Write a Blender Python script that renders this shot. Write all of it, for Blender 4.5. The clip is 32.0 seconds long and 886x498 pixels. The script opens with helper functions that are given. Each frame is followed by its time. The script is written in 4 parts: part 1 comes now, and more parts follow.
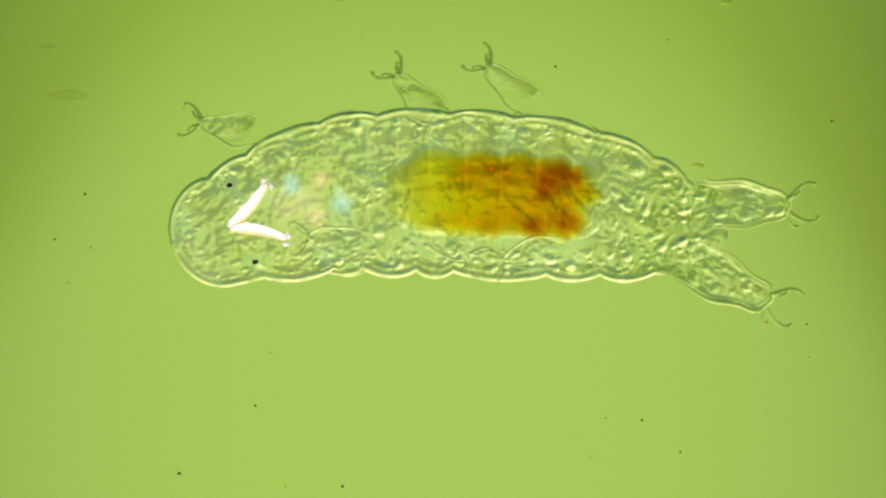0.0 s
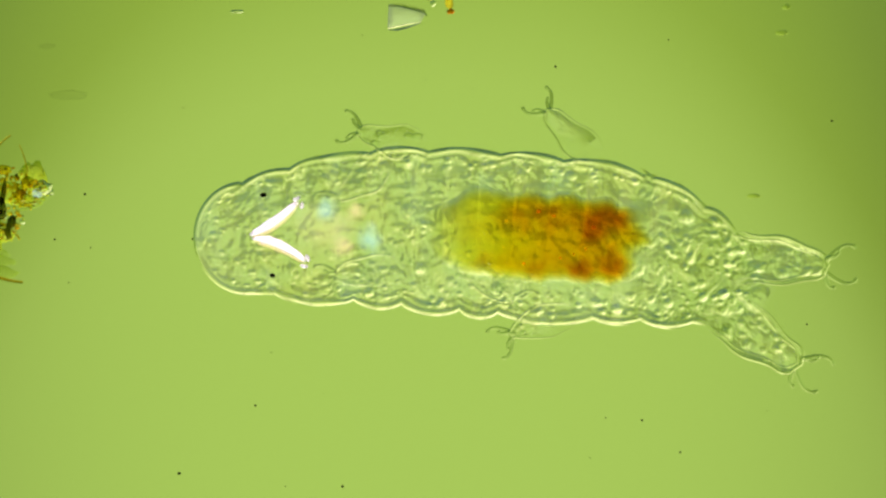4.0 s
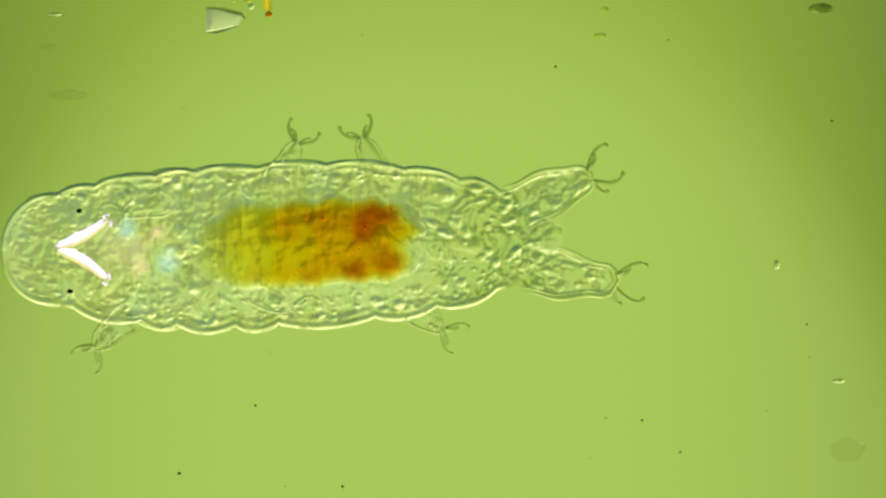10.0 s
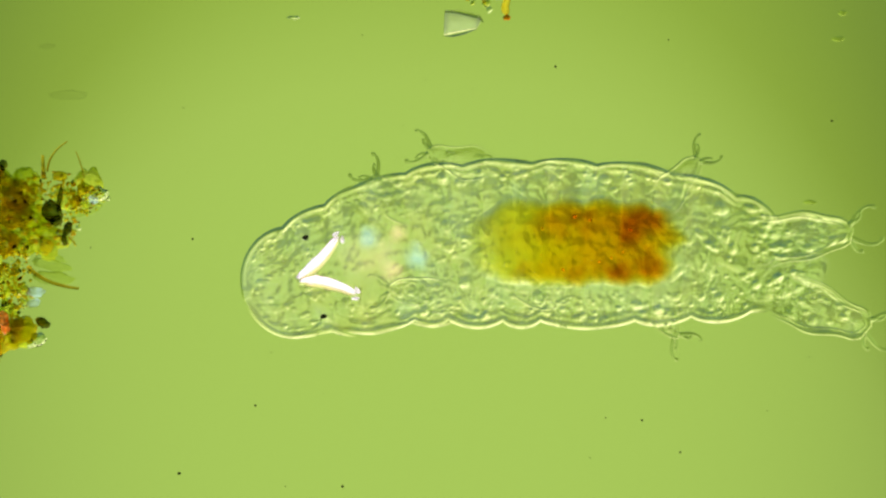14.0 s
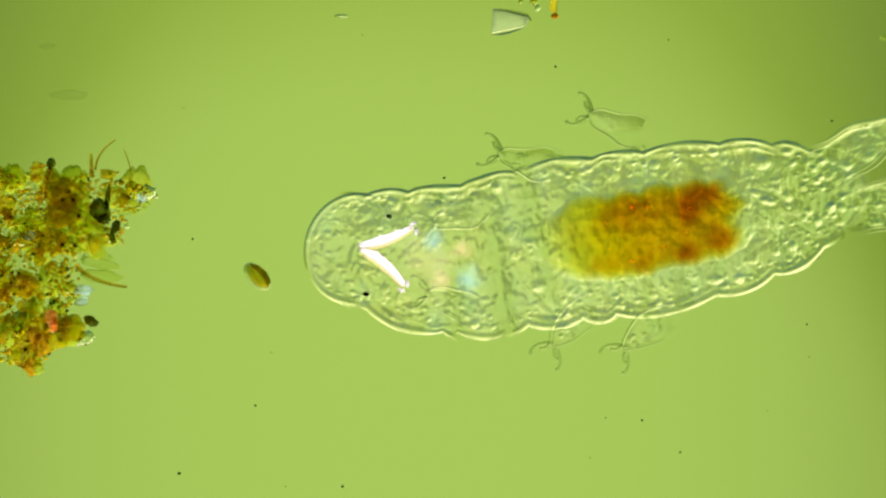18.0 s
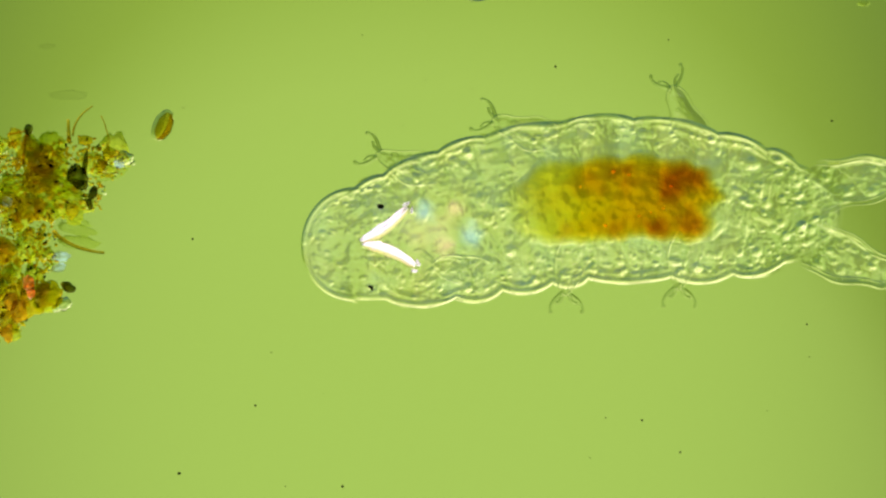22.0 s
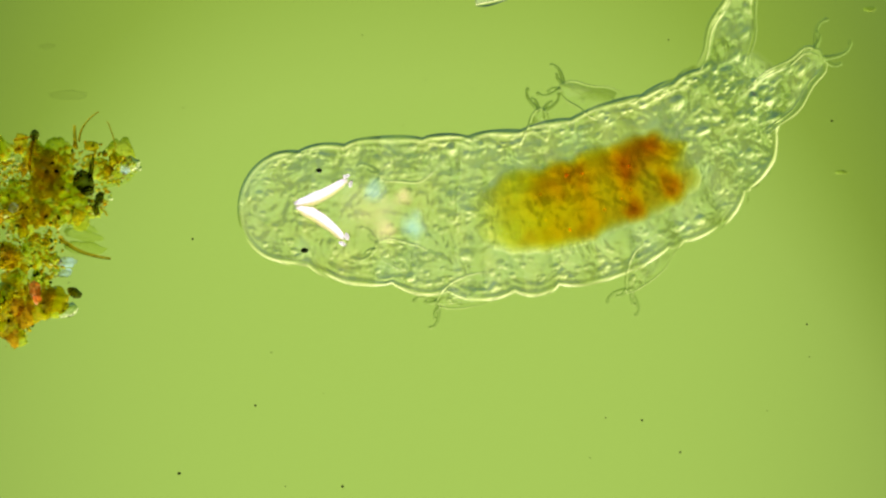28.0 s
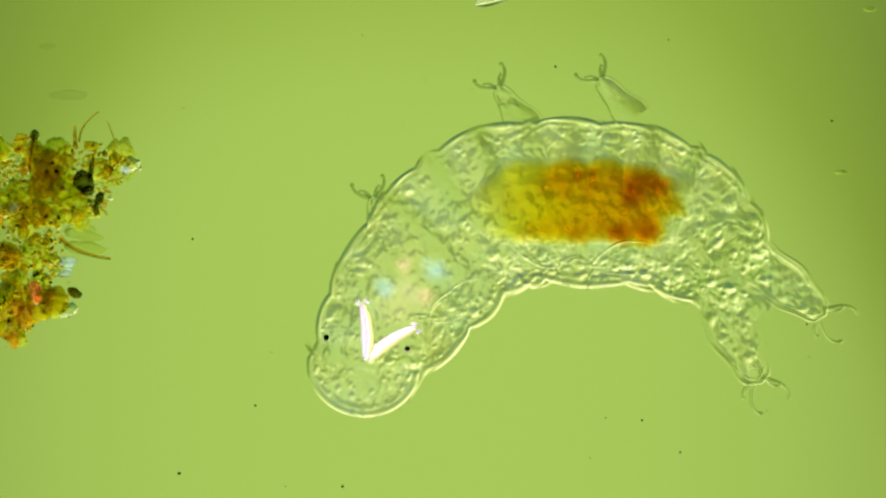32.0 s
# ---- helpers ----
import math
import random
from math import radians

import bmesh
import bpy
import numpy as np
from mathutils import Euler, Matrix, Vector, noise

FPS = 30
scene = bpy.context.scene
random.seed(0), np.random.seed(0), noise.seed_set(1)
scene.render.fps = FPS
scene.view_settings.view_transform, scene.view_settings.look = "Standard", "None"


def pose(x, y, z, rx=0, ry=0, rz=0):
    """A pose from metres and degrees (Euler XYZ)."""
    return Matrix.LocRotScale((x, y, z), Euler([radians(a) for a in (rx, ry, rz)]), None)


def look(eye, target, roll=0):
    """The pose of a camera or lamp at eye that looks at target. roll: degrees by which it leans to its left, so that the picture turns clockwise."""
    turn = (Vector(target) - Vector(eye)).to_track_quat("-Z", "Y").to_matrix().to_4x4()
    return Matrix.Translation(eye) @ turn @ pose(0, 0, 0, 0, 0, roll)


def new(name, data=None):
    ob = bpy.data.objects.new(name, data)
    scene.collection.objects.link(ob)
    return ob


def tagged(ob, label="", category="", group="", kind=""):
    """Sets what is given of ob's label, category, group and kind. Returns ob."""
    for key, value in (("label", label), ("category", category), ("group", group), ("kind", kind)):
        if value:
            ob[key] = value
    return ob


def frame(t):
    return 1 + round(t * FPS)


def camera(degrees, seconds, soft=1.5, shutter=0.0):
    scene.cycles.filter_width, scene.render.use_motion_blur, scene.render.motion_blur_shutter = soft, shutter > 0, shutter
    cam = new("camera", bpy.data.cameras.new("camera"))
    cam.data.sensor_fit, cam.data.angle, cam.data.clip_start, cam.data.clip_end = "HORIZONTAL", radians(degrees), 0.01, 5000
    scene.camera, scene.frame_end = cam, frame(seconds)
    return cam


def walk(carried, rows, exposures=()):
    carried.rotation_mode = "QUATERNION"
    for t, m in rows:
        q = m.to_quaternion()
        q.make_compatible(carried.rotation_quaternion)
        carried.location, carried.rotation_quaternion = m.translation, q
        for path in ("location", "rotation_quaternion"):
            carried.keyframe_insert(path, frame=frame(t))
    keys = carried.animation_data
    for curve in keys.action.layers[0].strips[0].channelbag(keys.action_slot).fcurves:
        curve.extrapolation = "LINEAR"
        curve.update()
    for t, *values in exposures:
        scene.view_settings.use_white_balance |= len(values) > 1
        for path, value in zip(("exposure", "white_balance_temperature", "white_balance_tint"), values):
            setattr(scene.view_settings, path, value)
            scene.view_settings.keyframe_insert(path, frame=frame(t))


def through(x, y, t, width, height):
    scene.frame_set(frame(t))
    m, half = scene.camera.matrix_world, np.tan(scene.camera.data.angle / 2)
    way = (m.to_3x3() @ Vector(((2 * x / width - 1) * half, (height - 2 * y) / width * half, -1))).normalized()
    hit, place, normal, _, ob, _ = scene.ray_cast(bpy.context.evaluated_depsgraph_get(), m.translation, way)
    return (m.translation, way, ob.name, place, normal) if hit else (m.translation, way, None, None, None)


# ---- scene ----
# A water drop under a microscope, built a thousand times enlarged: one metre stands for one millimetre.
# Plan steps are pixels of the camera's view: x to the right, y down, 784, 441 on the axis of the microscope; one step
# is S metres.
S = 0.0004
ZM = 0.05           # height of the animal's middle above the slide
EYE = 784 * S / math.tan(radians(0.5))
cam = camera(1.0, 32.0, soft=2.3)
walk(cam, [(0.0, pose(0, 0, ZM + EYE)), (32.0, pose(0, 0, ZM + EYE))])

# ---- light ----
world = bpy.data.worlds.new("world")
scene.world = world
world.use_nodes = True
world.node_tree.nodes["Background"].inputs[0].default_value = (0.62, 0.76, 0.30, 1)
world.node_tree.nodes["Background"].inputs[1].default_value = 0.12

# Sun added below the slide, an unseen source that makes milky parts glow.
sun_data = bpy.data.lights.new("added_under_light", "SUN")
sun_data.energy, sun_data.angle, sun_data.color = 11.0, radians(4), (1.0, 0.99, 0.94)
sun = new("added_under_light", sun_data)
sun.matrix_world = look((-0.3, -0.95, -1.0), (0, 0, 0))


# ---- materials ----
def nodes_of(name):
    m = bpy.data.materials.new(name)
    m.use_nodes = True
    m.node_tree.nodes.clear()
    return m, m.node_tree.nodes, m.node_tree.links


def grained(n, l, color, other, grain, patches, relief, depth, spread):
    """Two colours in patches and a fine relief, each thing with its own pattern. Returns the sockets of both."""
    co, big, small = n.new("ShaderNodeTexCoord"), n.new("ShaderNodeTexNoise"), n.new("ShaderNodeTexNoise")
    big.inputs["Scale"].default_value, big.inputs["Detail"].default_value = patches, 3.0
    small.inputs["Scale"].default_value, small.inputs["Detail"].default_value = grain, 2.5
    info, shift = n.new("ShaderNodeObjectInfo"), n.new("ShaderNodeVectorMath")
    shift.operation = "ADD"
    l.new(co.outputs["Object"], shift.inputs[0])
    l.new(info.outputs["Random"], shift.inputs[1])
    for tex in (big, small):
        l.new(shift.outputs[0], tex.inputs["Vector"])
    mix, half = n.new("ShaderNodeMath"), n.new("ShaderNodeMath")
    mix.operation, half.operation = "MULTIPLY_ADD", "MULTIPLY"
    mix.inputs[1].default_value, half.inputs[1].default_value = 0.40, 0.60
    l.new(big.outputs["Fac"], half.inputs[0])
    l.new(small.outputs["Fac"], mix.inputs[0])
    l.new(half.outputs[0], mix.inputs[2])
    ramp, bump = n.new("ShaderNodeValToRGB"), n.new("ShaderNodeBump")
    ramp.color_ramp.elements[0].position, ramp.color_ramp.elements[1].position = spread
    ramp.color_ramp.elements[0].color, ramp.color_ramp.elements[1].color = (*other, 1), (*color, 1)
    l.new(mix.outputs[0], ramp.inputs[0])
    bump.inputs["Strength"].default_value, bump.inputs["Distance"].default_value = relief, depth
    l.new(small.outputs["Fac"], bump.inputs["Height"])
    return ramp.outputs[0], bump.outputs[0]


def glassy(name, color, other=None, ior=0.88, grain=200.0, patches=60.0, relief=0.3, depth=0.001, rough=0.0, through=0.0, spread=(0.4, 0.6), cloud=0.0, sheet=False):
    """Clear or tinted living matter that bends the light from the lamp; through: the share that goes straight on; cloud: the share that glows with light from below."""
    m, n, l = nodes_of(name)
    out, bend, clear, both = n.new("ShaderNodeOutputMaterial"), n.new("ShaderNodeBsdfRefraction"), n.new("ShaderNodeBsdfTransparent"), n.new("ShaderNodeMixShader")
    col, normal = grained(n, l, color, other or tuple(c * 0.95 for c in color), grain, patches, relief, depth, spread)
    bend.inputs["IOR"].default_value, bend.inputs["Roughness"].default_value = 1 - (1 - ior) * 0.5, rough
    if sheet:
        # how thick the sheet is at each spot, 0 to 1: it thins out towards its edges
        thick, pale = n.new("ShaderNodeAttribute"), n.new("ShaderNodeGamma")
        thick.attribute_name = "thick"
        l.new(thick.outputs["Fac"], pale.inputs[1])
        l.new(col, pale.inputs[0])
        col = pale.outputs[0]
        rise = n.new("ShaderNodeMath")
        rise.operation = "MULTIPLY"
        rise.inputs[1].default_value = relief
        l.new(thick.outputs["Fac"], rise.inputs[0])
        l.new(rise.outputs[0], normal.node.inputs["Strength"])
    l.new(col, bend.inputs["Color"])
    l.new(normal, bend.inputs["Normal"])
    if through:
        l.new(col, clear.inputs["Color"])
        both.inputs[0].default_value = through
        l.new(bend.outputs[0], both.inputs[1])
        l.new(clear.outputs[0], both.inputs[2])
        last = both.outputs[0]
    else:
        last = bend.outputs[0]
    if cloud:
        thin, over = n.new("ShaderNodeBsdfTranslucent"), n.new("ShaderNodeMixShader")
        l.new(col, thin.inputs["Color"])
        l.new(normal, thin.inputs["Normal"])
        over.inputs[0].default_value = cloud
        l.new(last, over.inputs[1])
        l.new(thin.outputs[0], over.inputs[2])
        last = over.outputs[0]
    l.new(last, out.inputs[0])
    return m


def milky(name, color, other=None, opacity=1.0, grain=200.0, patches=60.0, relief=0.2, depth=0.001, rough=0.4, sheet=False):
    """Cloudy matter that glows with the light that comes from below, and shines a little from above."""
    m, n, l = nodes_of(name)
    out, thin, gloss, clear = n.new("ShaderNodeOutputMaterial"), n.new("ShaderNodeBsdfTranslucent"), n.new("ShaderNodeBsdfPrincipled"), n.new("ShaderNodeBsdfTransparent")
    col, normal = grained(n, l, color, other or tuple(c * 0.85 for c in color), grain, patches, relief, depth, (0.4, 0.6))
    one, two = n.new("ShaderNodeMixShader"), n.new("ShaderNodeMixShader")
    gloss.inputs["Roughness"].default_value = rough
    for b, socket in ((thin, "Color"), (gloss, "Base Color")):
        l.new(col, b.inputs[socket])
        l.new(normal, b.inputs["Normal"])
    one.inputs[0].default_value, two.inputs[0].default_value = 0.25, opacity
    if sheet:
        thick, share = n.new("ShaderNodeAttribute"), n.new("ShaderNodeMath")
        thick.attribute_name, share.operation = "thick", "MULTIPLY"
        share.inputs[1].default_value = opacity
        l.new(thick.outputs["Fac"], share.inputs[0])
        l.new(share.outputs[0], two.inputs[0])
    l.new(thin.outputs[0], one.inputs[1])
    l.new(gloss.outputs[0], one.inputs[2])
    l.new(clear.outputs[0], two.inputs[1])
    l.new(one.outputs[0], two.inputs[2])
    l.new(two.outputs[0], out.inputs[0])
    return m


def solid(name, color, other=None, rough=0.5, metal=0.0, opacity=1.0, grain=200.0, patches=60.0, relief=0.3, depth=0.001):
    """Plain opaque matter."""
    m, n, l = nodes_of(name)
    out, b = n.new("ShaderNodeOutputMaterial"), n.new("ShaderNodeBsdfPrincipled")
    col, normal = grained(n, l, color, other or tuple(c * 0.7 for c in color), grain, patches, relief, depth, (0.35, 0.65))
    l.new(col, b.inputs["Base Color"])
    l.new(normal, b.inputs["Normal"])
    b.inputs["Roughness"].default_value, b.inputs["Metallic"].default_value = rough, metal
    clear, both = n.new("ShaderNodeBsdfTransparent"), n.new("ShaderNodeMixShader")
    both.inputs[0].default_value = opacity
    l.new(clear.outputs[0], both.inputs[1])
    l.new(b.outputs[0], both.inputs[2])
    l.new(both.outputs[0] if opacity < 1 else b.outputs[0], out.inputs[0])
    return m


# Painted glow: dim view corners, and bright and dark rims that shade relief.
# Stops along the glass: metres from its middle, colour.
PAINTED_STOPS = ((-10.0, (1.35, 1.40, 0.66)), (-5.4, (1.24, 1.30, 0.54)), (-3.2, (1.0, 1.12, 0.38)), (-1.7, (0.72, 0.87, 0.23)), (-0.40, (0.40, 0.59, 0.104)),
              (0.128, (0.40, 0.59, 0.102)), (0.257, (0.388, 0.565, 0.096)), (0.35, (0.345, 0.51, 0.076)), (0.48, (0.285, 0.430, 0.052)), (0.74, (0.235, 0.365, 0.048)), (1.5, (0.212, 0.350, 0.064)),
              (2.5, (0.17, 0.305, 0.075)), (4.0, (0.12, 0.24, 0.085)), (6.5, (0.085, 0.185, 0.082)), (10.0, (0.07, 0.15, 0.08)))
LAMP_BEND = 0.41    # how far the painted bands curve at the sides, to dim the upper corners
LAMP_LEAN = 0.45    # how far they lean, out beyond the field of view, to shade sideways slopes


def painted_glow(name):
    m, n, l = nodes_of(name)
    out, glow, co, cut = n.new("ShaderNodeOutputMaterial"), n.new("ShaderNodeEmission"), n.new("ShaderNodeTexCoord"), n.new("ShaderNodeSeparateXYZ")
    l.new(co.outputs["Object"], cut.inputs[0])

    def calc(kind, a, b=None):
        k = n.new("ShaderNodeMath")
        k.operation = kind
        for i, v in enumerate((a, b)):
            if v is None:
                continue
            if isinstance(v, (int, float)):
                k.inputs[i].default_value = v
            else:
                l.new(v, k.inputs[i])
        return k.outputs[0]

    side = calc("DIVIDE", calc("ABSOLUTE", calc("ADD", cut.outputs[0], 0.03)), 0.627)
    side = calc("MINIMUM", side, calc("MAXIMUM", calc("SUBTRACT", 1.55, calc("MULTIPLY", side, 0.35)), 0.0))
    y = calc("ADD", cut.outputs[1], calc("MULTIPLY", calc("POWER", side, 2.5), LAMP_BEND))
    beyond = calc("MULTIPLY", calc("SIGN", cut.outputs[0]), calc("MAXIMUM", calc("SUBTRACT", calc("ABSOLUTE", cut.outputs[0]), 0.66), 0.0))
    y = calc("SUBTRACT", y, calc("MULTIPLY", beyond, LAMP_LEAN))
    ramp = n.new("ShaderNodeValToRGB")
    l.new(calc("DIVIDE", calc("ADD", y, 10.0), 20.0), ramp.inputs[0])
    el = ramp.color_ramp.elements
    stops = [((p + 10.0) / 20.0, tuple(c / 1.5 for c in col)) for p, col in PAINTED_STOPS]
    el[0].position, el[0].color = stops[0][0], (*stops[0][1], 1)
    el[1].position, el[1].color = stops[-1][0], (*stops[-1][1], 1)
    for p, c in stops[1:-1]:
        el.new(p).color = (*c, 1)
    # vignette painted into the emission: dimmer towards the sides of the view
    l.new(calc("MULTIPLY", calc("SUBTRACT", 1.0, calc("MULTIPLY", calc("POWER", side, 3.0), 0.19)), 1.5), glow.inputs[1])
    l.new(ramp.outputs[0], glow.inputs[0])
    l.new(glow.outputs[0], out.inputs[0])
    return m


M_LAMP = painted_glow("painted_lamp_glow")
M_GLASS = solid("clear_glass", (0.9, 0.95, 0.9), opacity=0.01, rough=0.05, relief=0.0)
M_BRASS = solid("black_metal", (0.03, 0.03, 0.03), rough=0.4, metal=0.8)
M_CUTICLE = milky("cuticle", (0.80, 0.92, 0.50), opacity=0.012, relief=0.1)
M_EDGE = glassy("cuticle_edge", (1.0, 1.0, 0.97), ior=0.78, relief=0.1)
M_WALL = glassy("body_wall", (1.0, 0.99, 0.97), (0.96, 0.99, 1.0), ior=0.52, grain=150, patches=40, relief=0.06, depth=0.002, sheet=True)
# Pale sheet added under the tissue to lighten body, legs and gut.
M_BRIGHTENER = milky("body_fluid", (1.0, 0.94, 0.36), (0.76, 0.96, 0.66), opacity=0.095, grain=60, patches=22, relief=0.0, sheet=True)
M_CELL = glassy("storage_cell", (1.0, 1.0, 1.0), (0.96, 0.99, 0.97), ior=0.965, relief=0.05)
M_LEG_EDGE = glassy("leg_edge", (1.0, 1.0, 0.98), ior=0.80, relief=0.1)
M_CLAW = glassy("claw", (0.88, 0.91, 0.86), ior=0.85, relief=0.05)
M_STYLET = milky("stylet", (1.0, 0.97, 1.0), (1.0, 0.93, 1.0), relief=0.05)
M_STYLET_SOFT = milky("stylet_light", (1.0, 0.95, 1.0), (0.97, 0.88, 1.0), opacity=0.95, relief=0.05, sheet=True)
# Gold and violet strips paint the coloured fringes of light beside each stylet.
M_FRINGE_GOLD = milky("painted_fringe_gold", (1.0, 0.88, 0.40), (1.0, 0.75, 0.45), opacity=0.5, relief=0.05, sheet=True)
M_FRINGE_VIOLET = milky("painted_fringe_violet", (0.72, 0.60, 1.0), (0.95, 0.65, 0.95), opacity=0.8, relief=0.05, sheet=True)
M_EYE = solid("eye_pigment", (0.012, 0.016, 0.008))
M_PHARYNX = milky("pharynx_muscle", (0.80, 0.84, 0.40), (0.95, 0.72, 0.45), opacity=0.16, sheet=True)
M_BLUE = milky("placoid_blue", (0.36, 0.75, 0.95), (0.50, 0.80, 0.74), opacity=0.28, sheet=True)
M_PALE = milky("pale_blue_grain", (0.45, 0.72, 0.90), (0.50, 0.78, 0.72), opacity=0.26)
M_ROSE = milky("placoid_rose", (1.0, 0.62, 0.42), (0.95, 0.70, 0.40), opacity=0.30, sheet=True)
M_GOLD = milky("golden_grain", (1.0, 0.86, 0.10), (0.95, 0.75, 0.05))


def gut_material():
    """Pigment along the gut: olive yellow in front, then amber, with red-brown cells behind; the pattern runs on from one length to the next."""
    m, n, l = nodes_of("gut_pigment")
    out, bend, place, thick = n.new("ShaderNodeOutputMaterial"), n.new("ShaderNodeBsdfRefraction"), n.new("ShaderNodeAttribute"), n.new("ShaderNodeAttribute")
    place.attribute_name, thick.attribute_name = "place", "thick"
    cut, big, small, cell = n.new("ShaderNodeSeparateXYZ"), n.new("ShaderNodeTexNoise"), n.new("ShaderNodeTexNoise"), n.new("ShaderNodeTexVoronoi")
    l.new(place.outputs["Vector"], cut.inputs[0])
    big.inputs["Scale"].default_value, big.inputs["Detail"].default_value = 30.0, 2.0
    small.inputs["Scale"].default_value, small.inputs["Detail"].default_value = 120.0, 2.0
    cell.feature, cell.inputs["Scale"].default_value, cell.inputs["Smoothness"].default_value = "SMOOTH_F1", 34.0, 0.5
    warp = n.new("ShaderNodeVectorMath")
    warp.operation = "MULTIPLY_ADD"
    warp.inputs[1].default_value = (0.03, 0.03, 0.03)
    l.new(big.outputs["Color"], warp.inputs[0])
    l.new(place.outputs["Vector"], warp.inputs[2])
    for tex in (big, small):
        l.new(place.outputs["Vector"], tex.inputs["Vector"])
    l.new(warp.outputs[0], cell.inputs["Vector"])

    def calc(kind, a, b, c=0.0):
        k = n.new("ShaderNodeMath")
        k.operation = kind
        for i, v in enumerate((a, b, c)):
            if isinstance(v, (int, float)):
                k.inputs[i].default_value = v
            else:
                l.new(v, k.inputs[i])
        return k.outputs[0]

    def ramp(factor, stops):
        r = n.new("ShaderNodeValToRGB")
        el = r.color_ramp.elements
        el[0].position, el[0].color = stops[0][0], (*stops[0][1], 1)
        el[1].position, el[1].color = stops[-1][0], (*stops[-1][1], 1)
        for p, c in stops[1:-1]:
            el.new(p).color = (*c, 1)
        l.new(factor, r.inputs[0])
        return r.outputs[0]

    along = calc("MULTIPLY_ADD", cut.outputs[0], 1 / (374 * S), -392 / 374)
    along = calc("ADD", along, calc("MULTIPLY_ADD", big.outputs["Fac"], 0.5, -0.25))
    pale = ramp(along, ((0.0, (0.99, 0.88, 0.18)), (0.16, (0.99, 0.82, 0.07)), (0.38, (1.0, 0.70, 0.025)), (0.68, (1.0, 0.56, 0.012)), (0.95, (1.0, 0.68, 0.03))))
    deep = ramp(along, ((0.0, (0.94, 0.80, 0.12)), (0.16, (0.93, 0.66, 0.04)), (0.40, (0.90, 0.46, 0.012)), (0.64, (0.64, 0.19, 0.005)), (0.84, (0.74, 0.22, 0.006)), (0.98, (0.90, 0.42, 0.012))))
    dark = calc("ADD", calc("MULTIPLY", calc("SUBTRACT", 0.60, cell.outputs["Distance"]), 1.3), calc("MULTIPLY_ADD", small.outputs["Fac"], 0.5, -0.15))
    share = n.new("ShaderNodeMapRange")
    share.interpolation_type = "SMOOTHSTEP"
    share.inputs[1].default_value, share.inputs[2].default_value = -0.1, 0.75
    l.new(dark, share.inputs[0])
    mix = n.new("ShaderNodeMix")
    mix.data_type = "RGBA"
    l.new(share.outputs[0], mix.inputs[0])
    l.new(pale, mix.inputs[6])
    l.new(deep, mix.inputs[7])
    thin = n.new("ShaderNodeGamma")
    l.new(mix.outputs[2], thin.inputs[0])
    l.new(calc("MULTIPLY", thick.outputs["Fac"], 1.45), thin.inputs[1])
    bump = n.new("ShaderNodeBump")
    bump.inputs["Distance"].default_value = 0.003
    l.new(calc("MULTIPLY", thick.outputs["Fac"], 0.04), bump.inputs["Strength"])
    l.new(small.outputs["Fac"], bump.inputs["Height"])
    bend.inputs["IOR"].default_value, bend.inputs["Roughness"].default_value = 0.80, 0.0
    l.new(thin.outputs[0], bend.inputs["Color"])
    l.new(bump.outputs[0], bend.inputs["Normal"])
    l.new(bend.outputs[0], out.inputs[0])
    return m


M_GUT = gut_material()
M_OLIVE = glassy("olive_detritus", (0.97, 0.88, 0.22), (0.82, 0.72, 0.12), ior=0.93, grain=330, patches=120, relief=0.7, depth=0.003, through=0.2, cloud=0.09)
M_BROWN = glassy("brown_detritus", (0.94, 0.78, 0.18), (0.80, 0.60, 0.10), ior=0.93, grain=330, patches=120, relief=0.7, depth=0.003, through=0.2, cloud=0.12)
M_DARK = glassy("dark_grain", (0.50, 0.50, 0.26), (0.30, 0.32, 0.15), ior=0.93, relief=0.5, patches=120)
M_GREEN = glassy("green_detritus", (0.93, 0.95, 0.40), (0.82, 0.85, 0.26), ior=0.93, grain=300, patches=120, relief=0.6, depth=0.002, through=0.3, cloud=0.08)
M_RED = milky("orange_grain", (1.0, 0.36, 0.03), (1.0, 0.60, 0.14), opacity=0.8, grain=330, patches=200)
M_RUST = glassy("rust_block", (0.96, 0.58, 0.14), (0.84, 0.44, 0.09), ior=0.93, grain=300, patches=120, relief=0.5, depth=0.003)
M_MOSS = glassy("dull_olive_grain", (0.92, 0.92, 0.60), (0.80, 0.82, 0.50), ior=0.93, relief=0.5, patches=120)
M_MINERAL = glassy("clear_mineral", (1.0, 1.0, 0.99), (0.97, 0.97, 0.94), ior=0.965, relief=0.5, depth=0.002, cloud=0.05)
M_CRYSTAL = glassy("clear_crystal", (0.98, 1.0, 0.98), ior=0.92, relief=0.1)
M_FIBRE = glassy("brown_fibre", (0.93, 0.79, 0.36), (0.84, 0.66, 0.24), ior=0.97)
M_VEIL = glassy("grey_green_film", (0.96, 0.97, 0.82), (0.92, 0.93, 0.68), ior=0.985, relief=0.4, depth=0.002)
M_ALGA = glassy("amber_alga", (1.0, 0.92, 0.30), (0.92, 0.80, 0.16), ior=0.95, grain=250, relief=0.4, through=0.3, cloud=0.15)
M_STRIPE = glassy("brown_stripe", (0.78, 0.68, 0.22), (0.66, 0.56, 0.16), ior=0.96, relief=0.3)
M_SLIVER = glassy("grey_sliver", (0.76, 0.79, 0.62), (0.6, 0.64, 0.48), ior=0.96, relief=0.3)
M_HULL = glassy("alga_shell", (1.0, 1.0, 0.95), ior=0.97, relief=0.05)
M_DUST = solid("dust", (0.02, 0.03, 0.012))
M_HAZE = solid("pale_dust", (0.16, 0.22, 0.05), opacity=0.045)


